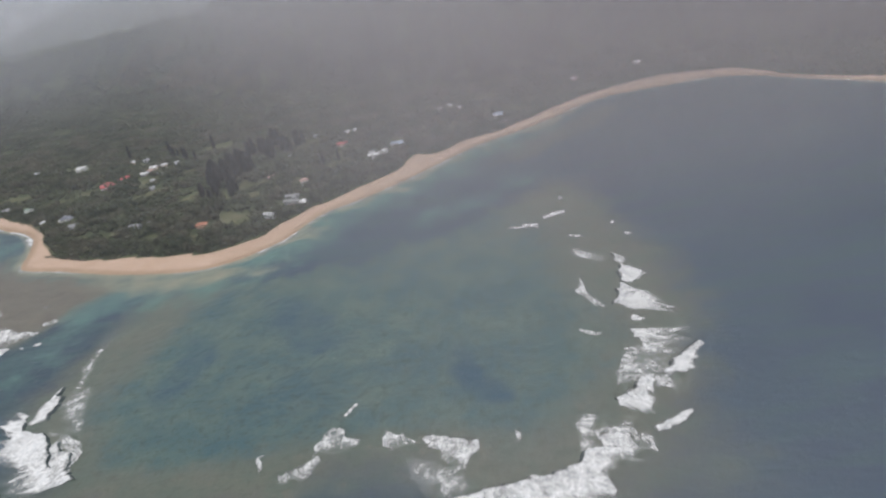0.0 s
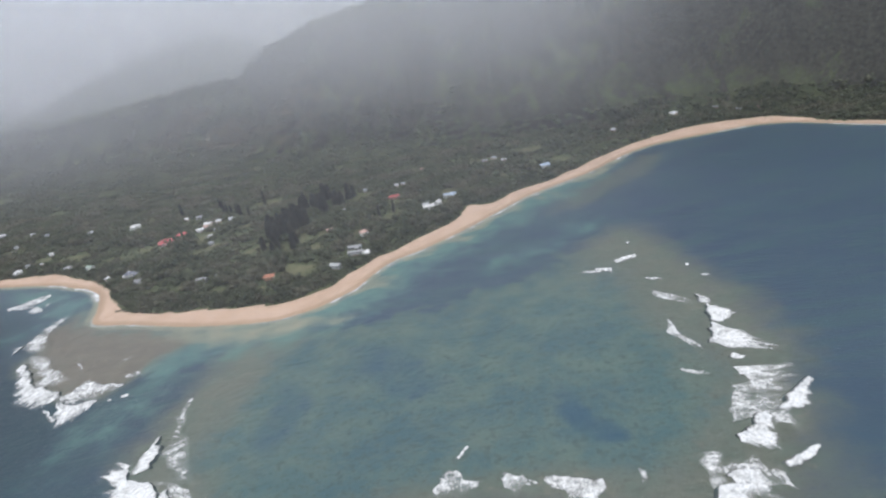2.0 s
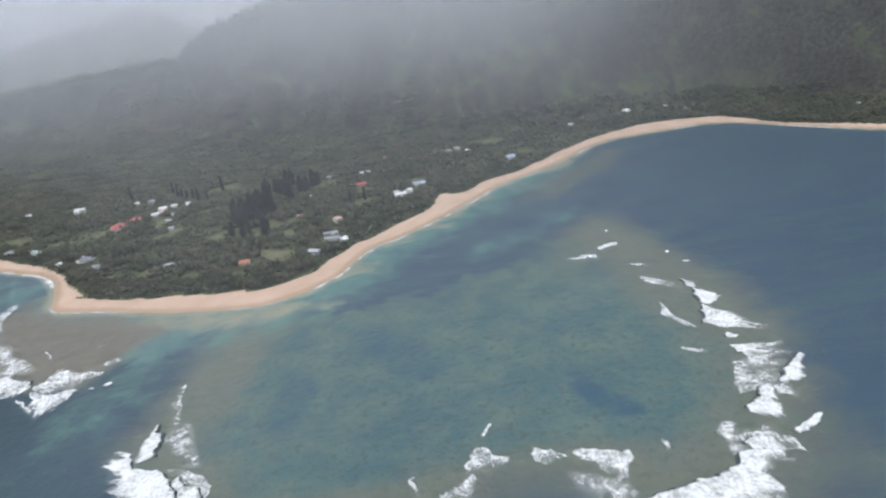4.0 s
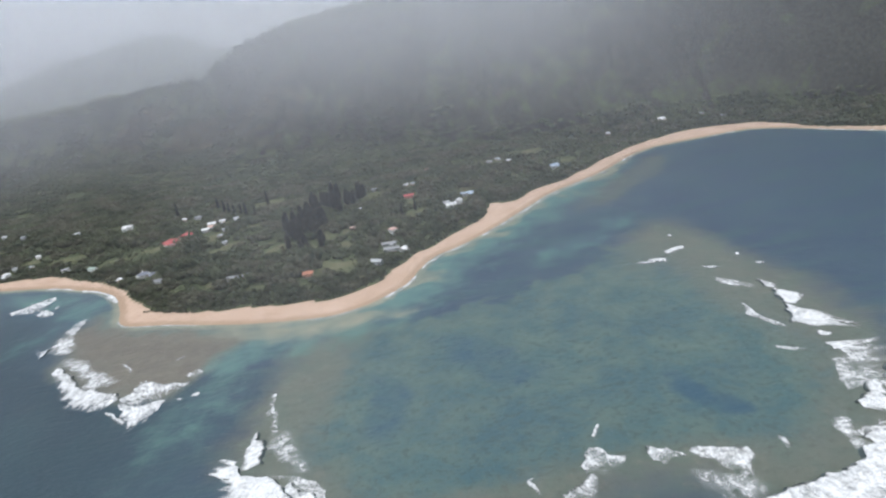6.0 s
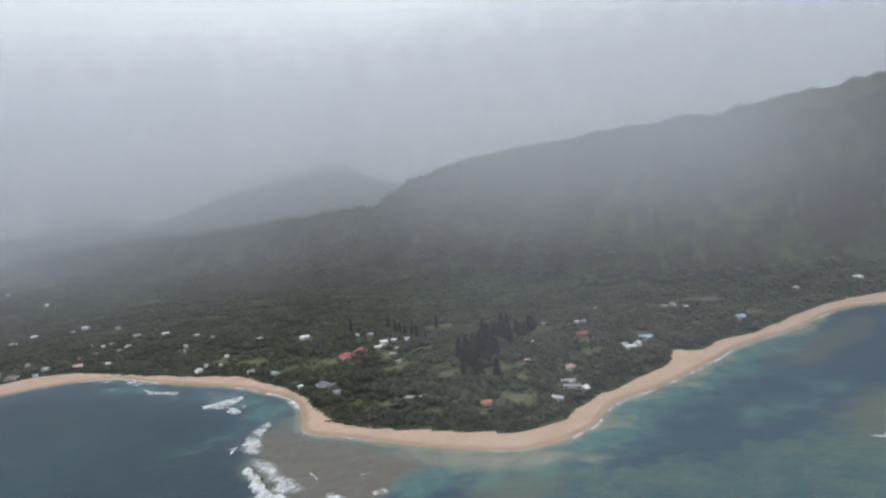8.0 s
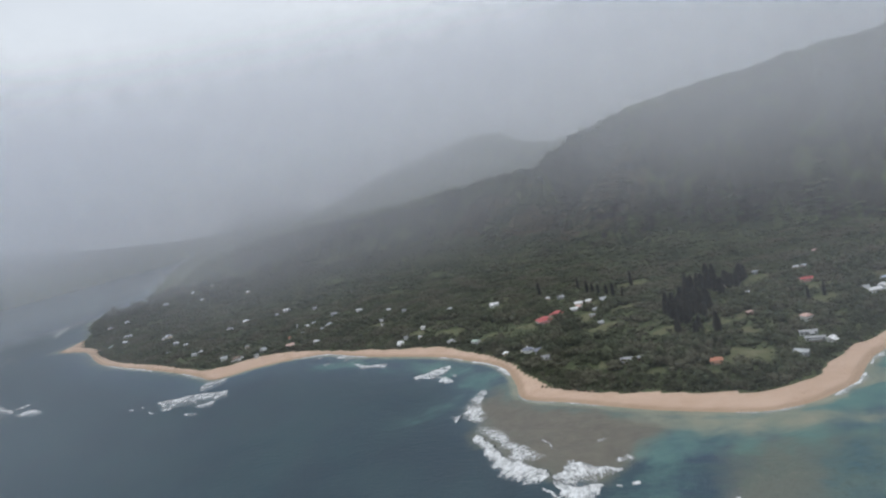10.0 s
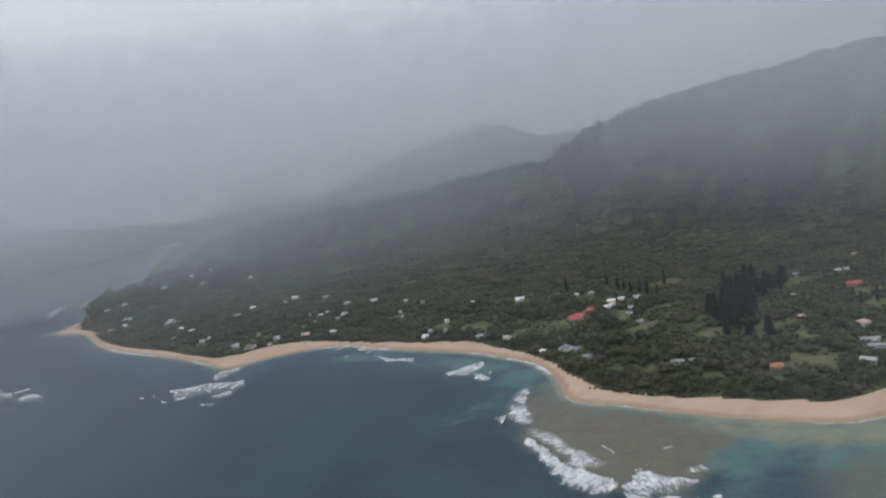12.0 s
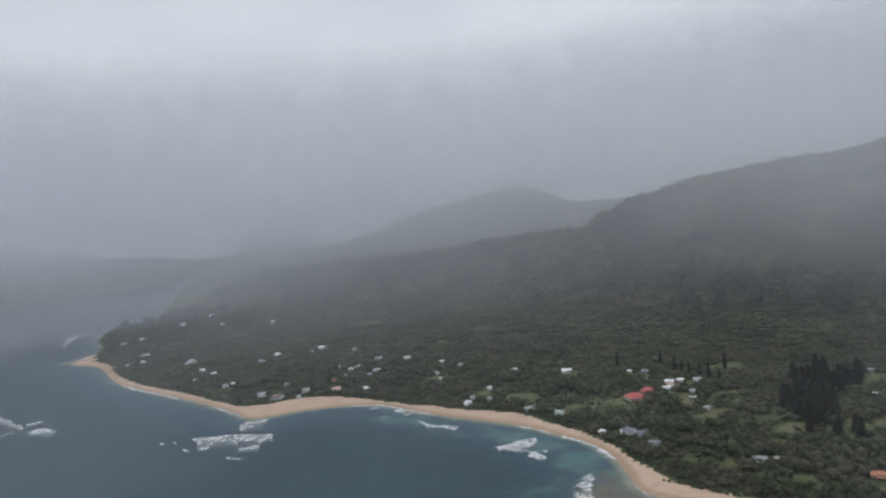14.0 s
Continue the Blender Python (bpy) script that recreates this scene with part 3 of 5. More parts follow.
# ---- breaking waves ----
def surf(spine, widths, body=1.0, crest=0.9, label="white breaking wave over the reef", group="waves on the reef", dense=2.0, toward=(-110, 420)):
    """A run of white water along a spine: a steep solid front facing toward, and torn foam trailing out to sea."""
    line = smooth_line(spine, dense) if len(spine) > 2 else smooth_line([spine[0], tuple((np.array(spine[0]) + spine[1]) / 2 + (1.5, 1.0)), spine[1]], dense)
    n, m = len(line), 17
    tang = np.gradient(line, axis=0)
    tang /= np.maximum(np.linalg.norm(tang, axis=1), 1e-6)[:, None]
    side = np.stack([-tang[:, 1], tang[:, 0]], 1)
    if np.mean(np.sum(side * (np.array(toward) - line), 1)) < 0:
        side = -side
    u = np.linspace(0, 1, n)
    w = np.interp(u, np.linspace(0, 1, len(widths)), widths) * (0.7 + 0.6 * fbm(line[:, 0] + 50, line[:, 1], 9, 2))
    v = np.linspace(0, 1, m)
    co = line[:, None, :] + side[:, None, :] * (w[:, None] * (0.55 - 2.3 * v[None, :]))[..., None]
    warp = np.stack([fbm(co[..., 0] + 70, co[..., 1], 12, 3) - 0.5, fbm(co[..., 0], co[..., 1] + 90, 12, 3) - 0.5], -1)
    co = co + warp * np.minimum(w, 14)[:, None, None] * (0.7 + 1.3 * v)[None, :, None]
    reach = np.minimum(1, np.minimum(u, 1 - u) * n * dense / 6.0)[:, None]
    b = body * np.minimum(1, v / 0.10)[None, :] * (1 - blend(v, 0.12, 1.0) ** 0.75)[None, :] * reach
    z = 0.32 + crest * b * (0.6 + 0.8 * fbm(co[..., 0], co[..., 1], 6, 2))
    verts = np.concatenate([co, z[..., None]], -1).reshape(-1, 3)
    idx = np.arange(n * m).reshape(n, m)
    faces = np.stack([idx[:-1, :-1], idx[1:, :-1], idx[1:, 1:], idx[:-1, 1:]], -1).reshape(-1, 4)
    me = bpy.data.meshes.new("breaking_wave")
    me.from_pydata(verts.tolist(), [], faces.tolist())
    me.attributes.new("body", "FLOAT", "POINT").data.foreach_set("value", b.astype(np.float32).ravel())
    flow = np.stack(np.broadcast_arrays((u * n * dense)[:, None], w[:, None] * v[None, :] * 0.8, line[:, :1]), -1)
    me.attributes.new("flow", "FLOAT_VECTOR", "POINT").data.foreach_set("vector", flow.astype(np.float32).ravel())
    for p in me.polygons:
        p.use_smooth = True
    me.materials.append(FOAM)
    return tagged(new("breaking_wave", me), label, "wave", group)


EAST, BAY = "waves on the eastern reef flat", "waves in the eastern bay"
REEF_WAVE, LACE = ("white breaking wave over the reef", "waves on the reef"), ("thin lacy foam washing over the reef", "waves on the reef")
FLAT_WAVE, BAY_WAVE = ("white surf breaking round the brown reef flat", EAST), ("small white breaker in the blue bay", BAY)


def run_along(pts, n):
    """n even steps along a line through pts."""
    line = smooth_line(pts, 1.0) if len(pts) > 2 else np.array(pts, float)
    far = np.concatenate([[0], np.cumsum(np.hypot(*np.diff(line, axis=0).T))])
    at = np.linspace(0, far[-1], n)
    return np.stack([np.interp(at, far, line[:, 0]), np.interp(at, far, line[:, 1])], 1)


def breaker(front, back, body, crest, kind):
    """White water between a crisp leading edge and a ragged trailing edge, torn into streaks as it thins; high crests
    stand on a wave face with its shade put into the colour.
    """
    a, b = np.array(front, float), np.array(back, float)
    long = max(np.hypot(*np.diff(a, axis=0).T).sum(), np.hypot(*np.diff(b, axis=0).T).sum(), 3.0)
    wide = max(np.hypot(*(a[0] - b[0])), np.hypot(*(a[-1] - b[-1])), np.hypot(*(a.mean(0) - b.mean(0))), 2.0)
    n, m = int(np.clip(long / 1.3, 8, 110)), int(np.clip(wide / 1.3, 8, 60))
    p, q = run_along(front, n), run_along(back, n)
    u, v = np.linspace(0, 1, n), np.linspace(0, 1, m)
    lead = 0.16 * (fbm(p[:, 0] + 40, p[:, 1], 5, 3) - 0.5)
    tail = 0.72 + 0.7 * fbm(p[:, 0] * 1.3, p[:, 1] * 1.3 + 80, 4, 3)
    share = lead[:, None] + (tail - lead)[:, None] * v[None, :]
    co = p[:, None, :] + (q - p)[:, None, :] * share[..., None]
    coarse = float(np.clip(wide * 0.45, 6, 26))
    warp = np.stack([fbm(co[..., 0] + 70, co[..., 1], coarse, 3) - 0.5, fbm(co[..., 0], co[..., 1] + 90, coarse, 3) - 0.5], -1)
    co = co + warp * float(np.clip(wide * 0.5, 1.0, 16.0))
    solid = 0.08 + 0.50 * max(0.0, body - 0.55) / 0.45
    ends = np.clip(np.minimum(u, 1 - u) * long / 2.0 + 0.25, 0, 1)[:, None]
    thick = body * np.clip(0.45 + v * wide / 1.2, 0, 1)[None, :] * (1 - blend(v, solid, 1.0) ** 0.8)[None, :] * ends
    if body < 0.62:
        thick = body * blend(v, 0.0, 0.45)[None, :] * (1 - blend(v, 0.5, 1.0))[None, :] * (blend(u, 0, 0.3) * blend(1 - u, 0, 0.3))[:, None] * 1.25
    z = 0.34 + crest * ends * np.exp(-(v * wide / 5.0) ** 2)[None, :] + 0.5 * thick * fbm(co[..., 0], co[..., 1], 5, 2)
    idx = np.arange(n * m).reshape(n, m)
    me = bpy.data.meshes.new("breaking_wave")
    me.from_pydata(np.concatenate([co, z[..., None]], -1).reshape(-1, 3).tolist(), [], np.stack([idx[:-1, :-1], idx[1:, :-1], idx[1:, 1:], idx[:-1, 1:]], -1).reshape(-1, 4).tolist())
    me.attributes.new("body", "FLOAT", "POINT").data.foreach_set("value", thick.astype(np.float32).ravel())
    flow = np.stack(np.broadcast_arrays((u * long)[:, None], v[None, :] * wide * 0.4, p[:, :1] * 0.1), -1)
    me.attributes.new("flow", "FLOAT_VECTOR", "POINT").data.foreach_set("vector", flow.astype(np.float32).ravel())
    for f in me.polygons:
        f.use_smooth = True
    me.materials.append(FOAM)
    wave = tagged(new("breaking_wave", me), kind[0], "wave", kind[1])
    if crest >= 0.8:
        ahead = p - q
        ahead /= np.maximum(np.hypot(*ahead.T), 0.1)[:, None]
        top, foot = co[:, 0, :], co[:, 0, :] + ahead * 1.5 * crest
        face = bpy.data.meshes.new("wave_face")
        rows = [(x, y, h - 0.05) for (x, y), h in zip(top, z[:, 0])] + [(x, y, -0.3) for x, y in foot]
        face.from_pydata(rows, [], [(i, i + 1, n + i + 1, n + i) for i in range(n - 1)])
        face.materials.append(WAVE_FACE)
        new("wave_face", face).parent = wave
    return wave


breaker([(106, 491), (105, 477)], [(117, 478), (114, 470)], 0.9, 0.9, REEF_WAVE)
breaker([(107, 471), (105, 457), (102, 443)], [(118, 466), (125, 451), (112, 439)], 1.0, 1.3, REEF_WAVE)
breaker([(102, 443), (96, 425), (89, 410)], [(124, 415), (136, 393), (132, 382)], 0.92, 1.2, REEF_WAVE)
breaker([(79, 510), (77, 497)], [(105, 478), (105, 467)], 0.72, 0.4, LACE)
breaker([(68, 455), (65, 442)], [(87, 405), (81, 399)], 0.8, 0.5, LACE)
breaker([(55, 383), (54, 379)], [(79, 371), (72, 369)], 0.72, 0.3, LACE)
breaker([(99, 396), (97, 388)], [(108, 389), (104, 383)], 0.95, 0.8, REEF_WAVE)
breaker([(94, 378), (92, 365), (96, 352)], [(131, 376), (130, 358), (114, 346)], 0.8, 0.7, REEF_WAVE)
breaker([(81, 353), (75, 334), (69, 316)], [(111, 360), (110, 341), (95, 320)], 0.66, 0.3, LACE)
breaker([(99, 326), (112, 337), (125, 348), (133, 354)], [(109, 324), (121, 326), (126, 337), (134, 352)], 1.0, 1.6, REEF_WAVE)
breaker([(65, 304), (74, 313), (85, 321), (93, 323)], [(67, 296), (75, 291), (84, 287), (92, 317)], 1.0, 1.5, REEF_WAVE)
breaker([(94, 324), (91, 315)], [(114, 327), (109, 303)], 0.7, 0.3, LACE)
breaker([(79, 278), (89, 282), (98, 287), (106, 289)], [(81, 273), (88, 274), (96, 278), (104, 286)], 1.0, 1.4, REEF_WAVE)
breaker([(48, 275), (55, 278), (65, 278), (67, 272)], [(52, 269), (56, 259), (62, 256), (68, 263)], 0.92, 1.0, REEF_WAVE)
breaker([(68, 274), (74, 276), (78, 274)], [(72, 265), (75, 260), (76, 255)], 0.7, 0.4, LACE)
breaker([(-43, 241), (-25, 244), (-10, 252), (3, 253), (26, 259), (41, 266)], [(-44, 209), (-14, 203), (10, 208), (38, 218), (51, 236), (62, 264)], 0.95, 1.8, REEF_WAVE)
breaker([(45, 283), (57, 282), (71, 281)], [(47, 266), (62, 263), (73, 261)], 0.68, 0.4, LACE)
breaker([(39, 302), (36, 286), (35, 266)], [(45, 298), (55, 291), (39, 260)], 0.52, 0.2, LACE)
breaker([(3, 293), (7, 293)], [(-4, 273), (0, 269)], 0.72, 0.3, LACE)
breaker([(-51, 296), (-44, 294), (-33, 288), (-23, 284)], [(-51, 280), (-42, 270), (-37, 255), (-29, 250)], 0.76, 0.9, REEF_WAVE)
breaker([(-50, 271), (-37, 271), (-24, 269)], [(-54, 250), (-39, 246), (-28, 246)], 0.6, 0.3, LACE)
breaker([(-81, 296), (-76, 301), (-72, 298), (-64, 297)], [(-73, 285), (-69, 281), (-60, 283), (-56, 291)], 0.72, 0.8, REEF_WAVE)
breaker([(-123, 298), (-115, 307), (-107, 308), (-102, 301), (-92, 296)], [(-121, 285), (-113, 285), (-106, 286), (-101, 284), (-95, 290)], 0.68, 0.8, REEF_WAVE)
breaker([(-142, 275), (-132, 279), (-123, 284), (-116, 288)], [(-136, 264), (-124, 267), (-118, 272), (-114, 282)], 0.74, 0.9, REEF_WAVE)
breaker([(-159, 290), (-153, 293)], [(-157, 275), (-153, 273)], 0.72, 0.4, LACE)
breaker([(-108, 321), (-100, 333)], [(-106, 318), (-97, 331)], 0.85, 0.3, LACE)
breaker([(59, 588), (69, 594), (85, 597)], [(60, 580), (69, 584), (83, 589)], 0.9, 0.5, LACE)
breaker([(83, 635), (87, 633)], [(80, 621), (83, 619)], 0.9, 0.4, LACE)
breaker([(36, 577), (51, 572), (53, 564)], [(36, 570), (47, 563), (50, 556)], 0.85, 0.4, LACE)
breaker([(19, 575), (35, 574), (51, 573)], [(18, 569), (33, 565), (48, 562)], 0.6, 0.2, LACE)
breaker([(121, 557), (125, 553)], [(119, 549), (122, 547)], 0.95, 0.4, LACE)
breaker([(127, 530), (126, 523)], [(137, 523), (135, 518)], 0.85, 0.5, LACE)
breaker([(78, 544), (78, 535)], [(98, 529), (94, 524)], 0.82, 0.5, LACE)
breaker([(-349, 358), (-336, 344), (-321, 333), (-311, 321), (-301, 303)], [(-365, 376), (-367, 361), (-363, 339), (-350, 323), (-325, 303)], 1.0, 1.6, REEF_WAVE)
breaker([(-342, 396), (-335, 377), (-332, 356)], [(-345, 387), (-350, 371), (-348, 353)], 0.97, 1.4, REEF_WAVE)
breaker([(-291, 327), (-285, 312), (-280, 295)], [(-335, 353), (-316, 332), (-299, 298)], 0.66, 0.3, LACE)
breaker([(-324, 465), (-333, 444), (-326, 401), (-325, 372)], [(-343, 457), (-342, 426), (-335, 398), (-332, 374)], 0.46, 0.2, LACE)
breaker([(-308, 327), (-293, 311), (-277, 290)], [(-342, 323), (-324, 297), (-303, 277)], 0.9, 1.2, REEF_WAVE)
breaker([(88, 374), (78, 345), (68, 312)], [(130, 374), (124, 340), (106, 300)], 0.38, 0.2, LACE)
breaker([(47, 298), (40, 272), (24, 258)], [(78, 292), (74, 262), (62, 250)], 0.48, 0.2, LACE)
breaker([(-70, 292), (-50, 280), (-20, 262)], [(-66, 262), (-48, 248), (-20, 240)], 0.36, 0.2, LACE)
breaker([(-316, 402), (-303, 370), (-283, 330)], [(-340, 396), (-330, 365), (-312, 335)], 0.5, 0.2, LACE)
# the eastern reef flat
breaker([(-558, 592), (-533, 560), (-500, 530), (-466, 510)], [(-588, 602), (-562, 560), (-520, 518), (-480, 494)], 0.52, 0.2, FLAT_WAVE)
breaker([(-590, 655), (-573, 622), (-558, 596)], [(-610, 645), (-600, 610), (-582, 580)], 0.55, 0.3, FLAT_WAVE)
breaker([(-586, 680), (-582, 639), (-571, 610)], [(-602, 670), (-603, 649), (-588, 616)], 0.72, 0.7, FLAT_WAVE)
breaker([(-598, 614), (-600, 595)], [(-614, 611), (-598, 584)], 0.82, 0.8, FLAT_WAVE)
breaker([(-545, 580), (-521, 540), (-502, 520), (-489, 509)], [(-565, 569), (-540, 540), (-514, 506), (-496, 495)], 0.58, 0.4, FLAT_WAVE)
breaker([(-567, 568), (-543, 537), (-517, 508), (-490, 494), (-477, 483)], [(-569, 550), (-552, 524), (-533, 493), (-506, 467), (-485, 468)], 0.86, 1.3, FLAT_WAVE)
breaker([(-477, 479), (-467, 497), (-443, 496), (-419, 490)], [(-458, 461), (-443, 461), (-432, 473), (-423, 482)], 0.76, 0.9, FLAT_WAVE)
breaker([(-473, 474), (-449, 463), (-437, 465)], [(-471, 439), (-447, 427), (-434, 444)], 0.85, 1.1, FLAT_WAVE)
breaker([(-483, 466), (-471, 455), (-459, 443)], [(-482, 461), (-469, 447), (-460, 437)], 0.80, 0.6, FLAT_WAVE)
breaker([(-468, 504), (-460, 508)], [(-466, 500), (-457, 501)], 0.70, 0.4, FLAT_WAVE)
breaker([(-423, 465), (-418, 464)], [(-421, 461), (-417, 460)], 0.80, 0.4, FLAT_WAVE)
breaker([(-411, 467), (-404, 472)], [(-407, 460), (-402, 464)], 0.75, 0.4, FLAT_WAVE)
breaker([(-502, 553), (-490, 543), (-480, 524)], [(-502, 547), (-490, 536), (-482, 521)], 0.60, 0.2, FLAT_WAVE)
breaker([(-445, 539), (-437, 545)], [(-443, 533), (-436, 537)], 0.65, 0.2, FLAT_WAVE)
breaker([(-428, 508), (-411, 517)], [(-421, 493), (-406, 494)], 0.35, 0.1, FLAT_WAVE)
# the eastern bay and point
breaker([(-838, 828), (-811, 808), (-778, 809)], [(-816, 785), (-802, 794), (-772, 791)], 0.77, 0.8, BAY_WAVE)
breaker([(-709, 739), (-686, 757), (-666, 772)], [(-701, 726), (-671, 721), (-657, 748)], 0.77, 0.8, BAY_WAVE)
breaker([(-669, 737), (-643, 718)], [(-663, 706), (-644, 703)], 0.74, 0.7, BAY_WAVE)
breaker([(-648, 730), (-645, 741)], [(-644, 721), (-641, 730)], 0.62, 0.4, BAY_WAVE)
breaker([(-1162, 743), (-1110, 753), (-1076, 767), (-1038, 763)], [(-1113, 703), (-1071, 712), (-1037, 717), (-1015, 737)], 0.66, 0.9, BAY_WAVE)
breaker([(-1120, 790), (-1112, 813), (-1089, 825)], [(-1094, 767), (-1078, 779), (-1069, 794)], 0.66, 0.8, BAY_WAVE)
breaker([(-1063, 717), (-1036, 729)], [(-1040, 700), (-1018, 710)], 0.67, 0.6, BAY_WAVE)
breaker([(-1203, 723), (-1202, 731)], [(-1191, 713), (-1190, 722)], 0.72, 0.5, BAY_WAVE)
breaker([(-1190, 735), (-1181, 734)], [(-1177, 721), (-1168, 720)], 0.77, 0.5, BAY_WAVE)
breaker([(-1151, 710), (-1131, 703)], [(-1139, 699), (-1123, 694)], 0.67, 0.4, BAY_WAVE)
breaker([(-1064, 690), (-1034, 684)], [(-1048, 674), (-1027, 674)], 0.67, 0.5, BAY_WAVE)
breaker([(-1138, 722), (-1112, 724)], [(-1120, 706), (-1101, 708)], 0.57, 0.4, BAY_WAVE)
breaker([(-1748, 789), (-1722, 821), (-1654, 817), (-1549, 779)], [(-1698, 769), (-1646, 775), (-1555, 754), (-1523, 747)], 0.66, 0.8, BAY_WAVE)
breaker([(-1555, 785), (-1536, 804)], [(-1536, 775), (-1514, 789)], 0.62, 0.5, BAY_WAVE)
breaker([(-1509, 750), (-1495, 772), (-1452, 765)], [(-1474, 731), (-1441, 731), (-1435, 744)], 0.67, 0.6, BAY_WAVE)
breaker([(-1801, 841), (-1814, 870), (-1788, 873)], [(-1755, 816), (-1741, 829), (-1728, 836)], 0.57, 0.5, BAY_WAVE)
breaker([(-2258, 1095), (-2276, 1134)], [(-2089, 990), (-2118, 1033)], 0.57, 0.5, BAY_WAVE)
breaker([(-2093, 957), (-2056, 996)], [(-2057, 937), (-2020, 976)], 0.57, 0.5, BAY_WAVE)
breaker([(-2093, 1018), (-2115, 1066)], [(-2053, 996), (-2068, 1037)], 0.52, 0.4, BAY_WAVE)
breaker([(-1992, 972), (-1922, 972)], [(-1951, 948), (-1891, 950)], 0.52, 0.4, BAY_WAVE)
breaker([(-1852, 875), (-1852, 910)], [(-1816, 855), (-1812, 886)], 0.54, 0.4, BAY_WAVE)
breaker([(-1799, 791), (-1778, 815)], [(-1774, 778), (-1745, 795)], 0.57, 0.4, BAY_WAVE)
breaker([(-2325, 1195), (-2320, 1249)], [(-2287, 1173), (-2260, 1211)], 0.50, 0.3, BAY_WAVE)
breaker([(-1629, 692), (-1626, 718)], [(-1613, 684), (-1606, 705)], 0.50, 0.3, BAY_WAVE)
breaker([(-1563, 740), (-1542, 766)], [(-1546, 731), (-1523, 752)], 0.50, 0.3, BAY_WAVE)
breaker([(-2143, 1182), (-2134, 1204)], [(-2104, 1155), (-2095, 1176)], 0.50, 0.3, BAY_WAVE)
breaker([(-949, 863), (-930, 880)], [(-942, 854), (-924, 872)], 0.62, 0.3, BAY_WAVE)
breaker([(-904, 834), (-896, 847)], [(-898, 826), (-889, 836)], 0.62, 0.3, BAY_WAVE)
breaker([(-873, 845), (-867, 861)], [(-868, 837), (-860, 850)], 0.52, 0.3, BAY_WAVE)
breaker([(-2174, 1376), (-2247, 1461), (-2290, 1540), (-2268, 1590)], [(-2150, 1350), (-2225, 1400), (-2330, 1490), (-2340, 1580)], 0.72, 0.8, BAY_WAVE)
breaker([(-2060, 1790), (-2120, 1850), (-2200, 1830)], [(-2060, 1760), (-2130, 1780), (-2230, 1760)], 0.62, 0.8, BAY_WAVE)
breaker([(-2620, 2190), (-2540, 2185), (-2480, 2180)], [(-2640, 2120), (-2540, 2110), (-2470, 2120)], 0.62, 0.8, BAY_WAVE)
# wash along the sand
SWASH = "thin white line of foam along the beach"


def swash(x0, x1, off, width, body):
    run = SHORE_LINE[(SHORE_LINE[:, 0] > x0) & (SHORE_LINE[:, 0] < x1) & (SHORE_LINE[:, 1] < 1200)]
    t = np.gradient(run, axis=0)
    t /= np.linalg.norm(t, axis=1)[:, None]
    run = run + np.stack([t[:, 1], -t[:, 0]], 1) * (off - 3.5)
    surf([tuple(p) for p in run[::3]], [width, width * 1.6, width, width * 1.5, width * 0.7], body, 0.2, SWASH, "foam on the beach", 3.0, (-300, 1500))


for x0, x1, off, width, body in ((-980, -830, 2, 4.5, 0.85), (-900, -850, 9, 4, 0.7), (-700, -640, 2, 3, 0.85), (-640, -560, 2, 4, 0.9), (-548, -440, 1.5, 2, 0.6), (-330, -250, 1.5, 2, 0.65), (-243, -196, 2, 3.2, 0.85), (-198, -118, 3, 3.0, 0.7), (-120, -60, 3, 3, 0.7), (-62, 8, 4, 3.5, 0.7), (26, 98, 4, 4, 0.65),
                                 (-1240, -1130, 3, 4, 0.75), (-1560, -1330, 3, 5, 0.75), (5, 28, 4, 4, 0.9), (95, 118, 4, 5, 0.9), (150, 185, 3, 4, 0.85), (330, 400, 3, 3.5, 0.8), (480, 560, 4, 4, 0.7), (-1000, -960, 3, 3, 0.7)):
    swash(x0, x1, off, width, body)
for a, b in (((22, 832), (28, 836)), ((50, 815), (55, 818)), ((66, 822), (70, 824)), ((12, 848), (20, 852))):
    surf([a, b], [3.5, 3.5], 0.95, 0.4, "small white breaker over the inshore shoal", "breakers on the shoal", toward=(-300, 1500))


# ---- houses ----
def part(name, bm, material, parent, label=""):
    me = bpy.data.meshes.new(name)
    bm.to_mesh(me)
    bm.free()
    me.materials.append(material)
    ob = new(name, me)
    ob.parent = parent
    return tagged(ob, label)


def box(bm, x0, x1, y0, y1, z0, z1):
    v = [bm.verts.new(p) for p in ((x0, y0, z0), (x1, y0, z0), (x1, y1, z0), (x0, y1, z0), (x0, y0, z1), (x1, y0, z1), (x1, y1, z1), (x0, y1, z1))]
    for f in ((3, 2, 1, 0), (4, 5, 6, 7), (0, 1, 5, 4), (1, 2, 6, 5), (2, 3, 7, 6), (3, 0, 4, 7)):
        bm.faces.new([v[i] for i in f])


def boxes(*all_boxes):
    bm = bmesh.new()
    for b in all_boxes:
        box(bm, *b)
    return bm


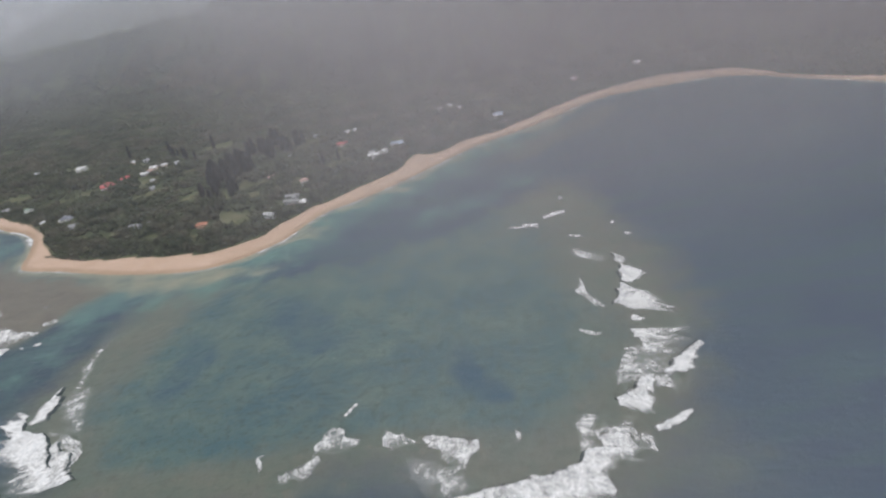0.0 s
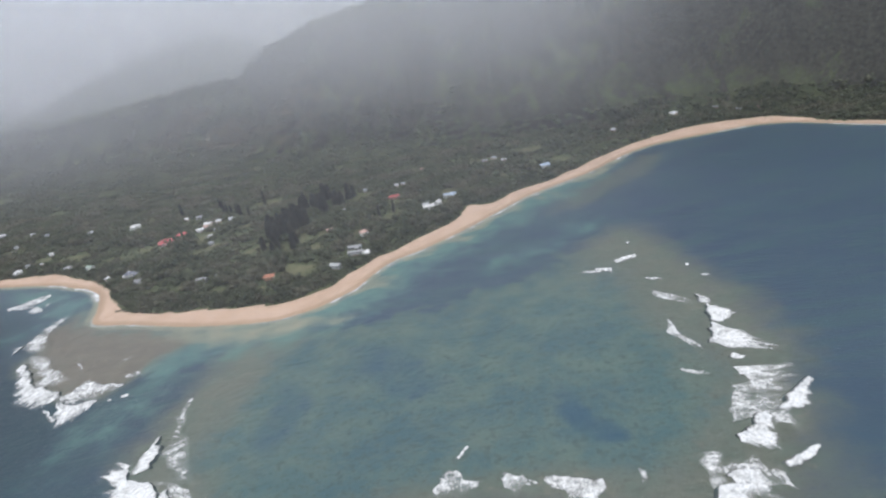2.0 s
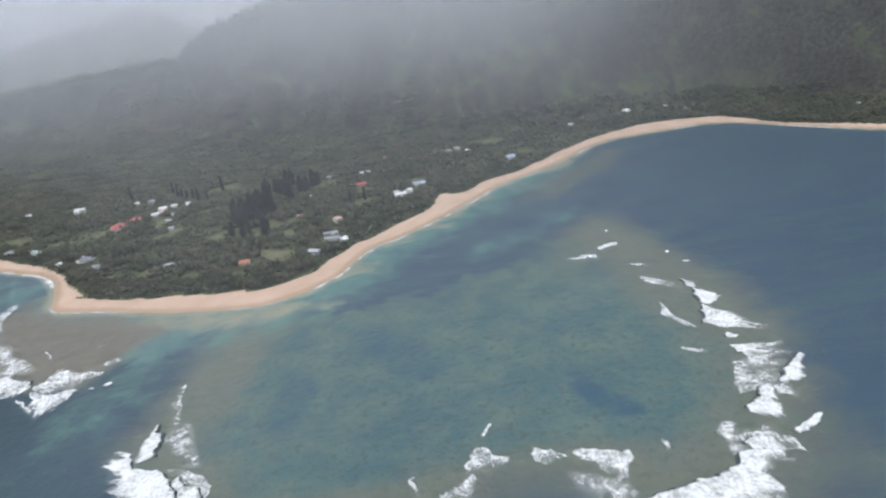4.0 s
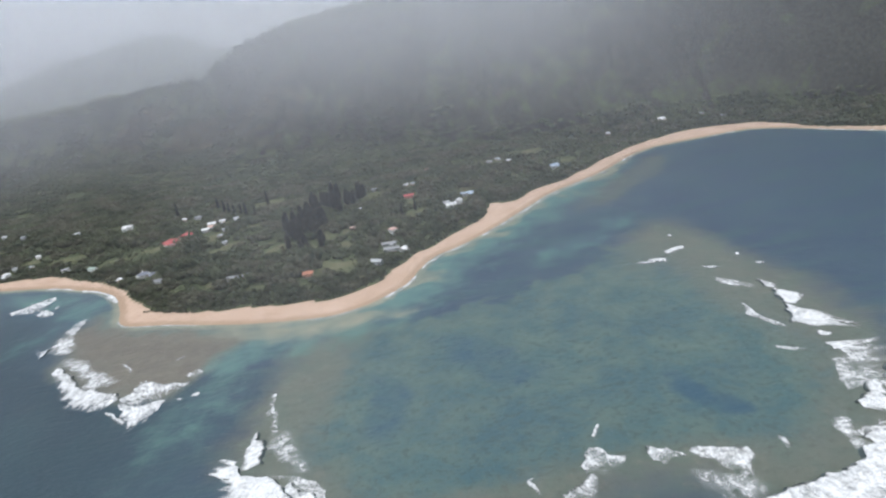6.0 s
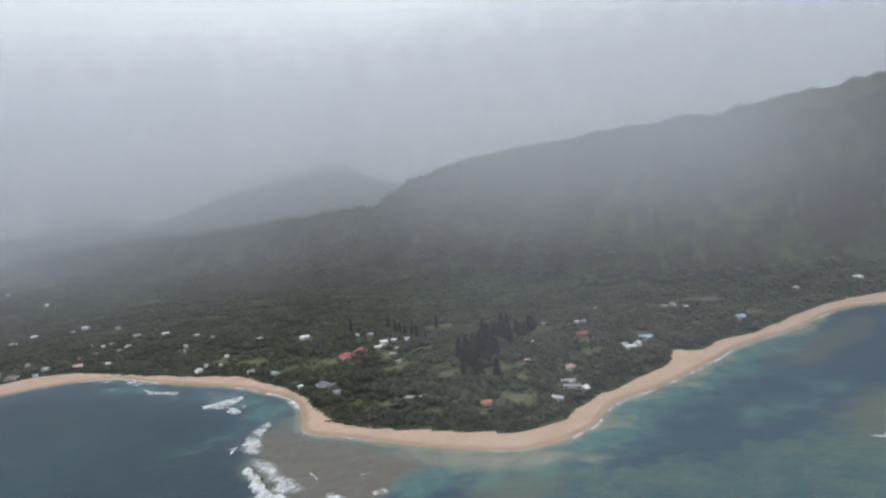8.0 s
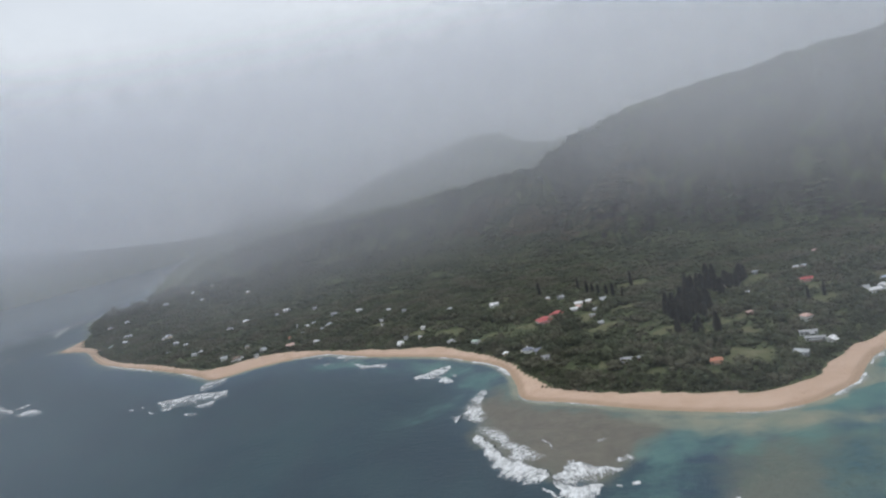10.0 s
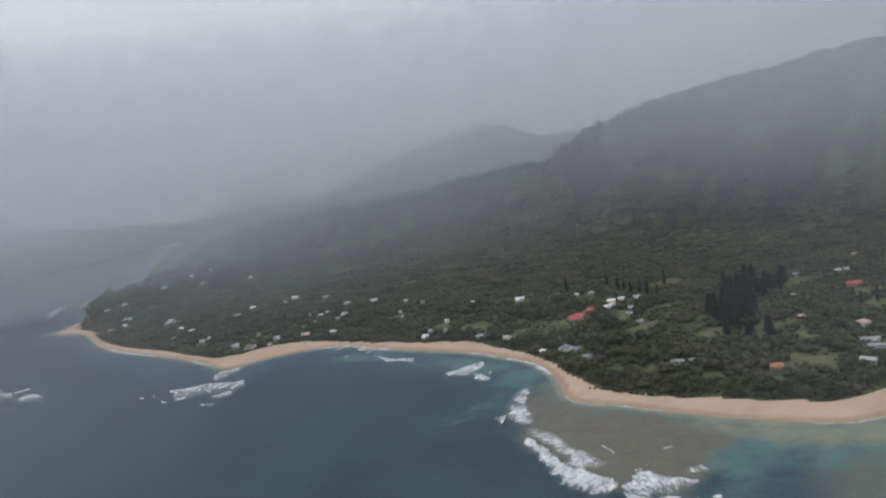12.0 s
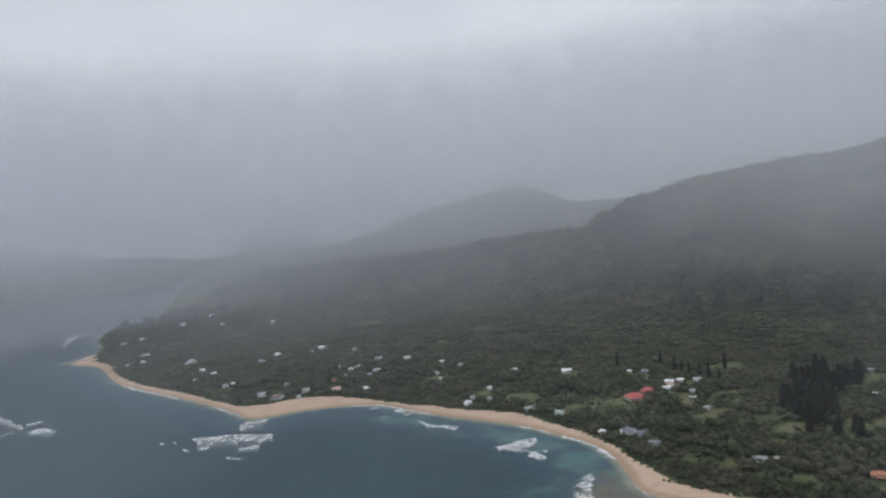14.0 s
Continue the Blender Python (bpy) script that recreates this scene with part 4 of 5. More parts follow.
def roof_mesh(w, d, z, rise, hip, over=0.8, thick=0.3):
    """A hipped or gabled roof slab with overhang, ridge along x."""
    bm = bmesh.new()
    a, b = w / 2 + over, d / 2 + over
    r = max(a - (b if hip else 0), 0.3)
    rings = []
    for dz in (0, -thick):
        e = [bm.verts.new(p) for p in ((-a, -b, z + dz), (a, -b, z + dz), (a, b, z + dz), (-a, b, z + dz))]
        t = [bm.verts.new(p) for p in ((-r, 0, z + rise + dz), (r, 0, z + rise + dz))]
        rings.append(e + t)
        fs = [(0, 1, 5, 4), (2, 3, 4, 5), (1, 2, 5), (3, 0, 4)]
        for f in fs:
            if not hip and len(f) == 3:
                continue
            f = f if dz == 0 else f[::-1]
            bm.faces.new([rings[-1][i] for i in f])
    top, low = rings
    loop = [0, 1, 2, 3] if hip else [0, 1, 5, 2, 3, 4]
    for i, j in zip(loop, loop[1:] + loop[:1]):
        bm.faces.new((top[i], low[i], low[j], top[j]))
    return bm


WALLS = {
    "white": plain_material("white_board_wall", (0.72, 0.72, 0.70), (0.80, 0.80, 0.78), 1.5, 0.7),
    "grey": plain_material("grey_board_wall", (0.36, 0.37, 0.37), (0.46, 0.47, 0.47), 1.5, 0.75),
    "tan": plain_material("tan_board_wall", (0.44, 0.37, 0.28), (0.54, 0.46, 0.36), 1.5, 0.75),
    "brown": plain_material("brown_board_wall", (0.16, 0.11, 0.075), (0.22, 0.16, 0.11), 1.5, 0.8),
}
ROOFS = {
    "white": plain_material("white_metal_roof", (0.66, 0.67, 0.68), (0.78, 0.79, 0.80), 2.5, 0.4),
    "grey": plain_material("grey_shingle_roof", (0.27, 0.28, 0.29), (0.36, 0.37, 0.38), 2.5, 0.7),
    "pale": plain_material("pale_grey_roof", (0.33, 0.36, 0.37), (0.45, 0.47, 0.48), 2.5, 0.5),
    "green": plain_material("green_grey_roof", (0.27, 0.36, 0.30), (0.36, 0.45, 0.38), 2.5, 0.5),
    "brown": plain_material("brown_shake_roof", (0.17, 0.13, 0.10), (0.25, 0.195, 0.155), 2.5, 0.85),
    "red": plain_material("red_tile_roof", (0.40, 0.070, 0.070), (0.48, 0.100, 0.098), 2.5, 0.6),
    "orange": plain_material("rust_orange_roof", (0.40, 0.160, 0.095), (0.48, 0.21, 0.13), 2.5, 0.7),
    "pink": plain_material("faded_pink_roof", (0.52, 0.34, 0.29), (0.62, 0.43, 0.37), 2.5, 0.7),
    "slate": plain_material("blue_grey_roof", (0.13, 0.145, 0.185), (0.21, 0.225, 0.27), 2.5, 0.75),
    "blue": plain_material("blue_metal_roof", (0.33, 0.42, 0.55), (0.43, 0.52, 0.64), 2.5, 0.4),
}
GLASS = plain_material("dark_window_glass", (0.02, 0.025, 0.03), (0.04, 0.045, 0.05), 2, 0.12)
WOOD = plain_material("weathered_timber", (0.22, 0.17, 0.13), (0.32, 0.26, 0.2), 0.8, 0.85)
HOUSE_AT = []


def house(x, y, roof="white", wall="white", w=13.0, d=9.0, h=4.6, turn=0.0, hip=False, label="", wing=None):
    """A timber house on its footings: walls, roof, windows, door and a lanai on posts."""
    z = float(terrain(np.array([x]), np.array([y]))[0][0])
    wing = random.random() < 0.6 if wing is None else wing
    w, d = w * 0.86, d * 0.86
    home = new("house")
    home.matrix_basis = pose(x, y, z - 0.2, 0, 0, turn)
    part("wall", boxes((-w / 2, w / 2, -d / 2, d / 2, 0.0, h)), WALLS[wall], home)
    rise = d * random.uniform(0.20, 0.30)
    if not hip:
        for sx in (-w / 2 + 0.02, w / 2 - 0.02):
            bm = bmesh.new()
            bm.faces.new([bm.verts.new(p) for p in ((sx, -d / 2, h), (sx, d / 2, h), (sx, 0, h + rise * d / (d + 1.6)))])
            part("gable", bm, WALLS[wall], home)
    part("roof", roof_mesh(w, d, h, rise, hip), ROOFS[roof], home)
    k = max(2, int(w / 3.6))
    for i in range(k):
        cx = -w / 2 + (i + 0.5) * w / k
        if i == k // 2:
            part("door", boxes((cx - 0.55, cx + 0.55, -d / 2 - 0.06, -d / 2 + 0.02, 0.25, 2.35)), WOOD, home)
        else:
            part("window", boxes((cx - 0.9, cx + 0.9, -d / 2 - 0.05, -d / 2 + 0.02, 1.1, 2.5)), GLASS, home)
    part("window", boxes((-w / 2 - 0.05, -w / 2 + 0.02, -1.0, 1.0, 1.1, 2.5)), GLASS, home)
    part("window", boxes((w / 2 - 0.02, w / 2 + 0.05, -1.2, 1.2, 1.1, 2.5)), GLASS, home)
    if wing:
        side = random.choice((-1, 1)) * w * random.uniform(0.18, 0.3)
        ww, wd, wh = d * random.uniform(0.62, 0.8), d * random.uniform(0.6, 0.95), h * random.uniform(0.78, 0.92)
        part("wing_wall", boxes((side - ww / 2, side + ww / 2, -d / 2 - wd, -d / 2 - 0.07, 0.0, wh)), WALLS[wall], home)
        bm = roof_mesh(wd + 2.5, ww, wh, ww * 0.26, True, 0.6, 0.25)
        bmesh.ops.transform(bm, matrix=pose(side, -d / 2 - wd / 2 + 1.0, 0, 0, 0, 90), verts=bm.verts)
        part("wing_roof", bm, ROOFS[roof], home)
        part("window", boxes((side - 0.9, side + 0.9, -d / 2 - wd - 0.05, -d / 2 - wd + 0.02, 1.1, 2.4)), GLASS, home)
    else:
        part("lanai_deck", boxes((-w * 0.3, w * 0.3, -d / 2 - 3.0, -d / 2 - 0.07, 0.1, 0.4)), WOOD, home)
        for sx in (-w * 0.28, w * 0.28):
            part("post", boxes((sx - 0.1, sx + 0.1, -d / 2 - 2.9, -d / 2 - 2.7, 0.4, 2.6)), WOOD, home)
        part("lanai_roof", boxes((-w * 0.3, w * 0.3, -d / 2 - 3.2, -d / 2 - 0.85, 2.6, 2.75)), ROOFS[roof], home)
    HOUSE_AT.append((x, y, max(w, d)))
    return tagged(home, label or "%s timber house with a %s roof among trees" % (wall, roof), "house", "houses on the coastal plain")


# the red-roofed house is two wings set at an angle
house(-553, 900, "red", "white", 24, 21, 4.2, 30, True, "large house with a bright red hipped roof")
house(-539, 925, "red", "tan", 22, 11, 5.0, 68, True, "red-roofed wing beside the large red house")


def ring_prism(r0, r1, z0, z1, k=16):
    """An upright ring between two radii, or a drum where r0 is 0."""
    bm = bmesh.new()
    rows = [[bm.verts.new((r * math.cos(i * 6.2832 / k), r * math.sin(i * 6.2832 / k), z)) for i in range(k)] for r, z in ((r1, z0), (r1, z1), (max(r0, 0.05), z1), (max(r0, 0.05), z0))]
    for a in range(4):
        for i in range(k):
            bm.faces.new((rows[a][i], rows[a][(i + 1) % k], rows[(a + 1) % 4][(i + 1) % k], rows[(a + 1) % 4][i]))
    return bm


def round_house(x, y):
    home = new("house")
    home.matrix_basis = pose(x, y, float(terrain(np.array([float(x)]), np.array([float(y)]))[0][0]) - 0.2, 0, 0, 15)
    part("wall", ring_prism(0, 6.4, 0, 4.8), WALLS["white"], home)
    part("lanai_deck", ring_prism(6.6, 9.6, 2.2, 2.5), WALLS["white"], home, "white curved deck")
    part("railing", ring_prism(9.4, 9.6, 2.5, 3.5), WALLS["white"], home)
    for i in range(10):
        a = i * 0.6283 + 0.2
        c, q = math.cos(a), math.sin(a)
        part("window", boxes((6.38 * c - 0.5, 6.38 * c + 0.5, 6.38 * q - 0.5, 6.38 * q + 0.5, 2.9, 4.2)), GLASS, home)
        part("post", boxes((9.2 * c - 0.12, 9.2 * c + 0.12, 9.2 * q - 0.12, 9.2 * q + 0.12, 0, 2.2)), WOOD, home)
    bm = bmesh.new()
    bmesh.ops.create_cone(bm, cap_ends=True, segments=16, radius1=7.8, radius2=0.9, depth=2.8, matrix=pose(0, 0, 6.2))
    part("roof", bm, ROOFS["slate"], home, "blue-grey cone-shaped roof")
    part("cupola", ring_prism(0, 1.0, 7.5, 8.3, 8), WALLS["white"], home)
    HOUSE_AT.append((x, y, 19))
    return tagged(home, "round white beach house with a blue-grey roof", "house", "houses on the coastal plain")


round_house(-556, 784)
house(-541, 779, "slate", "grey", 13, 8, 4.4, 25)
house(-525, 750, "grey", "grey", 15, 8, 4.2, 8)
house(-424, 711, "grey", "grey", 15, 9, 4.4, -6)
house(-409, 713, "grey", "brown", 8, 7, 4.2, 20)
house(-330, 685, "orange", "tan", 14, 9, 4.2, 5, True)
house(-232, 742, "grey", "grey", 20, 6, 4.2, -3, False, "long grey beach house with a pale roof")
house(-229, 724, "grey", "grey", 22, 6, 4.2, -5, False, "long grey beach house with a pale roof")
house(-225, 786, "pink", "white", 11, 11, 6.2, 30, True)
house(-248, 688, "pale", "grey", 15, 9, 5.0, -25)
house(-215, 718, "white", "white", 9, 7, 4.4, 50)
house(-196, 937, "red", "tan", 17, 9, 4.4, 4, False, "small house with an orange-red gabled roof")
house(-109, 903, "blue", "white", 22, 8, 4.6, 8, False, "long house with a pale blue metal roof")
house(-139, 858, "white", "white", 18, 9, 5.4, 12)
house(-126, 870, "white", "white", 10, 9, 6.0, 60)
house(-144, 874, "pale", "white", 10, 7, 4.4, 10)
house(45, 975, "blue", "white", 17, 10, 5.0, 20, False, "beach house with a pale blue roof near the sand")
for x, y, roof, w in ((-545, 1019, "grey", 13), (-508, 965, "white", 17), (-494, 972, "white", 14), (-506, 950, "pink", 13), (-512, 938, "white", 15), (-471, 975, "pale", 15), (-465, 858, "pale", 10),
                      (-480, 895, "pale", 11), (-479, 924, "pale", 10), (-292, 960, "pale", 15), (-280, 825, "pink", 11), (-272, 910, "white", 6), (-155, 1083, "pink", 13), (-197, 1005, "white", 10),
                      (-186, 1008, "pale", 10), (-14, 1052, "white", 11), (-46, 1065, "grey", 14), (-30, 1078, "pale", 12), (192, 1132, "white", 11), (313, 1172, "white", 20), (413, 1130, "pale", 16),
                      (442, 1118, "pink", 12), (475, 1110, "grey", 14), (380, 1150, "pale", 10), (664, 985, "white", 15), (641, 985, "pale", 14), (608, 1010, "pale", 12), (-250, 1008, "pale", 11)):
    w *= 0.8
    house(x, y, roof, random.choice(("grey", "tan", "brown")), w, w * random.uniform(0.55, 0.7), 4.4, random.uniform(-45, 50), random.random() < 0.5)
# the eastern village
for x, y, roof, w in ((-1943, 1739, "white", 18), (-1931, 1826, "pale", 12), (-1767, 1574, "pale", 12), (-1573, 1550, "white", 12), (-1937, 1597, "pale", 19), (-1908, 1407, "pale", 21), (-1928, 1360, "grey", 24),
                      (-1716, 1220, "grey", 21), (-1661, 1158, "white", 17), (-1682, 1135, "green", 13), (-1422, 1075, "white", 10), (-1368, 1050, "white", 12), (-1507, 1144, "pale", 24), (-1272, 983, "white", 11),
                      (-1283, 973, "pale", 12), (-1170, 924, "pale", 14), (-1096, 947, "pale", 15), (-1090, 915, "grey", 8), (-1152, 973, "grey", 9), (-1039, 951, "pink", 15), (-1067, 995, "orange", 8),
                      (-1313, 1188, "white", 15), (-1316, 1132, "grey", 16), (-1228, 1233, "white", 18), (-1239, 1206, "grey", 11), (-1137, 1209, "pale", 10), (-1099, 1075, "white", 7), (-1055, 1017, "white", 10),
                      (-1067, 1062, "white", 11), (-1061, 1077, "pale", 11), (-982, 951, "white", 12), (-1012, 1025, "grey", 9), (-1007, 1050, "pale", 15), (-1045, 1132, "grey", 14), (-982, 1130, "white", 14),
                      (-900, 1098, "white", 9), (-857, 1076, "pale", 8), (-884, 1026, "pale", 7), (-864, 991, "white", 7), (-769, 946, "white", 7), (-785, 883, "white", 10), (-785, 906, "grey", 6),
                      (-756, 899, "pale", 8), (-751, 1039, "white", 9), (-663, 1028, "white", 16), (-567, 1017, "white", 6), (-646, 844, "green", 13), (-691, 860, "grey", 11), (-585, 781, "white", 4),
                      (-2080, 1690, "pale", 18), (-1385, 1010, "pale", 9), (-1128, 912, "brown", 18)):
    w = max(w, 7)
    house(x, y, roof, random.choice(("grey", "tan", "white")), w * 1.05, w * random.uniform(0.5, 0.7), 5.2, random.uniform(-40, 60), random.random() < 0.5)


# ---- trees ----
def crown_template(seed, leaves, flat, size):
    """A broad crown of radius 1: a dark lumpy heart with leaf clumps all over it, as vertices and faces."""
    r = random.Random(seed)
    bm = bmesh.new()
    bmesh.ops.create_icosphere(bm, subdivisions=1, radius=0.72)
    for v in bm.verts:
        v.co *= r.uniform(0.72, 1.15)
        v.co.z = v.co.z * flat + 0.62 * flat
    for _ in range(leaves):
        a, e = r.uniform(0, 6.283), r.uniform(-0.25, 1.0)
        c = math.sqrt(max(0, 1 - min(abs(e), 1) ** 2))
        k = r.uniform(0.72, 1.04)
        p = Vector((math.cos(a) * c * k, math.sin(a) * c * k, (e * k + 0.62) * flat))
        n = Vector((r.uniform(-1, 1), r.uniform(-1, 1), r.uniform(0.1, 1))).normalized()
        t = n.orthogonal().normalized() * size * r.uniform(0.6, 1.3)
        b = n.cross(t).normalized() * size * r.uniform(0.6, 1.3)
        m = p + n * size * 0.35
        q = [bm.verts.new(x) for x in (p - t, p - b * 0.9, p + t * 0.9, p + b)]
        top = bm.verts.new(m)
        for i in range(4):
            bm.faces.new((q[i], q[(i + 1) % 4], top))
    bm.verts.index_update()
    out = np.array([v.co[:] for v in bm.verts]), [tuple(v.index for v in f.verts) for f in bm.faces]
    bm.free()
    return out


CROWNS = [crown_template(10 + i, 16, random.uniform(0.62, 0.95), 0.26) for i in range(6)]
FAR_CROWNS = [crown_template(30 + i, 7, random.uniform(0.6, 0.9), 0.3) for i in range(5)]


def plant_all(name, places, material, label, category, crowns):
    """One mesh of many crowns: places are rows x, y, z, radius, height."""
    r = np.random.RandomState(len(places))
    V, T, base = [], [], 0
    for x, y, z, rad, high in places:
        tv, tf = crowns[r.randint(len(crowns))]
        a = r.rand() * 6.283
        c, s = math.cos(a), math.sin(a)
        V.append(np.stack([x + rad * (tv[:, 0] * c - tv[:, 1] * s), y + rad * (tv[:, 0] * s + tv[:, 1] * c), z + high * tv[:, 2]], 1))
        T.append(np.array(tf) + base)
        base += len(tv)
    V, T = np.concatenate(V).astype(np.float32), np.concatenate(T).astype(np.int32)
    me = bpy.data.meshes.new(name)
    me.vertices.add(len(V))
    me.vertices.foreach_set("co", V.ravel())
    me.loops.add(T.size)
    me.loops.foreach_set("vertex_index", T.ravel())
    me.polygons.add(len(T))
    me.polygons.foreach_set("loop_start", np.arange(0, T.size, 3, dtype=np.int32))
    me.update(calc_edges=True)
    me.materials.append(material)
    return tagged(new(name, me), label, category, kind="stuff")


def free_places(x, y, clear=1.0):
    """True where no house, lawn or sand is in the way."""
    _, sand, _, lawn, earth = terrain(x, y)
    ok = (sand < 0.3) & (lawn < 0.4)
    for hx, hy, hw in HOUSE_AT:
        dx, dy = x - hx, y - hy
        ok &= np.hypot(dx / (hw * 0.62 + 3), np.where(dy < 0, dy / (hw * 0.62 + (15 if hx > -700 else 24) * clear), dy / (hw * 0.55 + 2))) > 1
    return ok


rs = np.random.RandomState(3)


def scatter(x0, x1, y0, y1, step):
    gx, gy = np.meshgrid(np.arange(x0, x1, step), np.arange(y0, y1, step))
    gx, gy = gx.ravel() + rs.uniform(-0.5, 0.5, gx.size) * step, gy.ravel() + rs.uniform(-0.5, 0.5, gy.size) * step
    return gx, gy


# the wood on the plain
px, py = scatter(-2300, 720, 600, 1900, 10.2)
inland = scrub_distance(px, py)
steep_side = (px > -80) & (terrain(px, py)[0] > 34)
keep = (inland > 7) & ~steep_side & free_places(px, py) & (fbm(px, py, 55, 3) < 0.76) & (inland < np.where(px < -900, 330, 400))
px, py, inland = px[keep], py[keep], inland[keep]
pz = terrain(px, py)[0]
big = fbm(px + 300, py, 80, 3)
grove = blend(fbm(px, py + 500, 48, 3), 0.36, 0.64)
rad = rs.uniform(3.4, 5.4, len(px)) * (0.85 + 0.5 * big) * (1 + 0.7 * grove)
rad = np.where(rs.rand(len(px)) < 0.14, rad * 1.5, rad * 1.1) * (1 + 0.3 * blend(inland, 150, 300))
high = np.minimum(rad, 7) * rs.uniform(0.85, 1.15, len(px)) * (0.55 + 0.75 * grove) * (0.75 + 0.5 * blend(inland, 0, 80)) * (1 - 0.5 * blend(inland, 110, 260)) * (1 - 0.25 * blend(-px, 650, 900))
plant_all("woodland", np.stack([px, py, pz - 0.3, rad, high], 1), LEAF, "dense green wood between the houses", "trees", CROWNS)
# undergrowth in the clearings
px, py = scatter(-1700, 500, 640, 1300, 8)
inland = scrub_distance(px, py)
keep = (inland > 10) & (inland < 360) & free_places(px, py, 0.3) & (fbm(px, py, 55, 3) >= 0.62)
px, py = px[keep], py[keep]
rad = rs.uniform(1.4, 3.4, len(px))
plant_all("undergrowth", np.stack([px, py, terrain(px, py)[0] - 0.2, rad, rad * 0.9], 1), SHORE_LEAF, "low bushes and saplings in the clearings", "bushes", FAR_CROWNS)
# the wooded slopes behind
px, py = scatter(-2300, 900, 950, 2060, 12.5)
inland = scrub_distance(px, py)
keep = (inland >= np.where(px < -900, 330, 400)) & free_places(px, py) & (fbm(px, py, 120, 3) < 0.80)
px, py = px[keep], py[keep]
pz = terrain(px, py)[0]
low = (pz < np.where(px > -60, 22, 60) + 50 * fbm(px, py, 90, 2)) | (px < -420)
px, py, pz = px[low], py[low], pz[low]
rad = rs.uniform(5, 9.5, len(px)) * (0.7 + 0.6 * fbm(px, py, 60, 2))
plant_all("hill_forest", np.stack([px, py, pz - 1.5, rad * 1.7, rad * rs.uniform(0.3, 0.46, len(px))], 1), HILL_LEAF, "green forest climbing the mountain foot", "forest", FAR_CROWNS)
# low scrub at the head of the beach
px, py = scatter(-1850, 680, 580, 1250, 4.2)
inland = scrub_distance(px, py)
keep = (inland > -3.5 + 5 * fbm(px, py, 26, 2)) & (inland < 13) & (fbm(px, py, 20, 2) < 0.74)
px, py = px[keep], py[keep]
px, py = np.concatenate([px, np.linspace(-516, -452, 22) + rs.uniform(-2, 2, 22)]), np.concatenate([py, np.linspace(667, 641, 22) + rs.uniform(-2, 2, 22)])
rad = rs.uniform(1.6, 3.2, len(px))
plant_all("beach_scrub", np.stack([px, py, terrain(px, py)[0] - 0.2, rad, rad * 0.8], 1), SHORE_LEAF, "low green scrub at the head of the beach", "scrub", FAR_CROWNS)


def trunk_mesh(height, radius, lean, limbs, seed):
    r = random.Random(seed)
    bm = bmesh.new()

    def limb(p, q, r0, r1):
        way = (q - p).normalized()
        t = way.orthogonal().normalized()
        b = way.cross(t)
        rows = [[bm.verts.new(c + (t * math.cos(k * 1.0472) + b * math.sin(k * 1.0472)) * rr) for k in range(6)] for c, rr in ((p, r0), (p.lerp(q, 0.5) + t * r0 * 0.5, (r0 + r1) / 2), (q, r1))]
        for lo, hi in zip(rows, rows[1:]):
            for k in range(6):
                bm.faces.new((lo[k], lo[(k + 1) % 6], hi[(k + 1) % 6], hi[k]))

    top = Vector((lean, lean * 0.5, height))
    limb(Vector((0, 0, -0.3)), top, radius, radius * 0.45)
    for i in range(limbs):
        a = i * 6.283 / limbs + r.uniform(-0.3, 0.3)
        limb(top * r.uniform(0.6, 0.95), top + Vector((math.cos(a), math.sin(a), 0.7)) * height * 0.42, radius * 0.4, radius * 0.12)
    return bm


def broad_tree(seed):
    r = random.Random(seed)
    high, rad = r.uniform(6.5, 9.5), r.uniform(3.6, 5.4)
    tree = new("tree")
    part("trunk", trunk_mesh(high * 0.5, 0.28, r.uniform(-0.5, 0.5), 4, seed), BARK, tree)
    tv, tf = crown_template(seed, 60, 0.8, 0.2)
    bm = bmesh.new()
    vs = [bm.verts.new((v[0] * rad, v[1] * rad, high * 0.28 + v[2] * high * 0.55)) for v in tv]
    for f in tf:
        bm.faces.new([vs[i] for i in f])
    part("crown", bm, SHORE_LEAF if seed % 2 else LEAF, tree)
    return tagged(tree, "bushy green shore tree with a spreading crown", "tree", "trees along the shore")


def pine_tree(seed, high, rad):
    """A tall dark conifer with drooping whorls of needles."""
    r = random.Random(seed)
    tree = new("pine_tree")
    part("trunk", trunk_mesh(high * 0.96, 0.42, 0.0, 0, seed), BARK, tree)
    bm = bmesh.new()
    for k in range(22):
        f = k / 21
        z, reach = high * (0.10 + 0.88 * f), rad * (1 - f) ** 0.32 * r.uniform(0.75, 1.1) + 0.35
        for i in range(7):
            a = i * 0.8976 + k * 0.61 + r.uniform(-0.25, 0.25)
            c, s = math.cos(a), math.sin(a)
            l = reach * r.uniform(0.75, 1.2)
            wd = l * 0.42 + 0.3
            pts = ((0, 0, z), (c * l * 0.6 - s * wd, s * l * 0.6 + c * wd, z + r.uniform(-0.4, 0.5)), (c * l, s * l, z - l * 0.25), (c * l * 0.6 + s * wd, s * l * 0.6 - c * wd, z + r.uniform(-0.4, 0.5)))
            q = [bm.verts.new(p) for p in pts]
            tip = bm.verts.new((c * l * 0.55, s * l * 0.55, z + 0.9))
            for m in range(4):
                bm.faces.new((q[m], q[(m + 1) % 4], tip))
    part("crown", bm, NEEDLE, tree)
    return tagged(tree, "tall dark conifer standing above the wood", "tree", "tall dark conifers")


def ground_z(x, y):
    return float(terrain(np.array([float(x)]), np.array([float(y)]))[0][0])


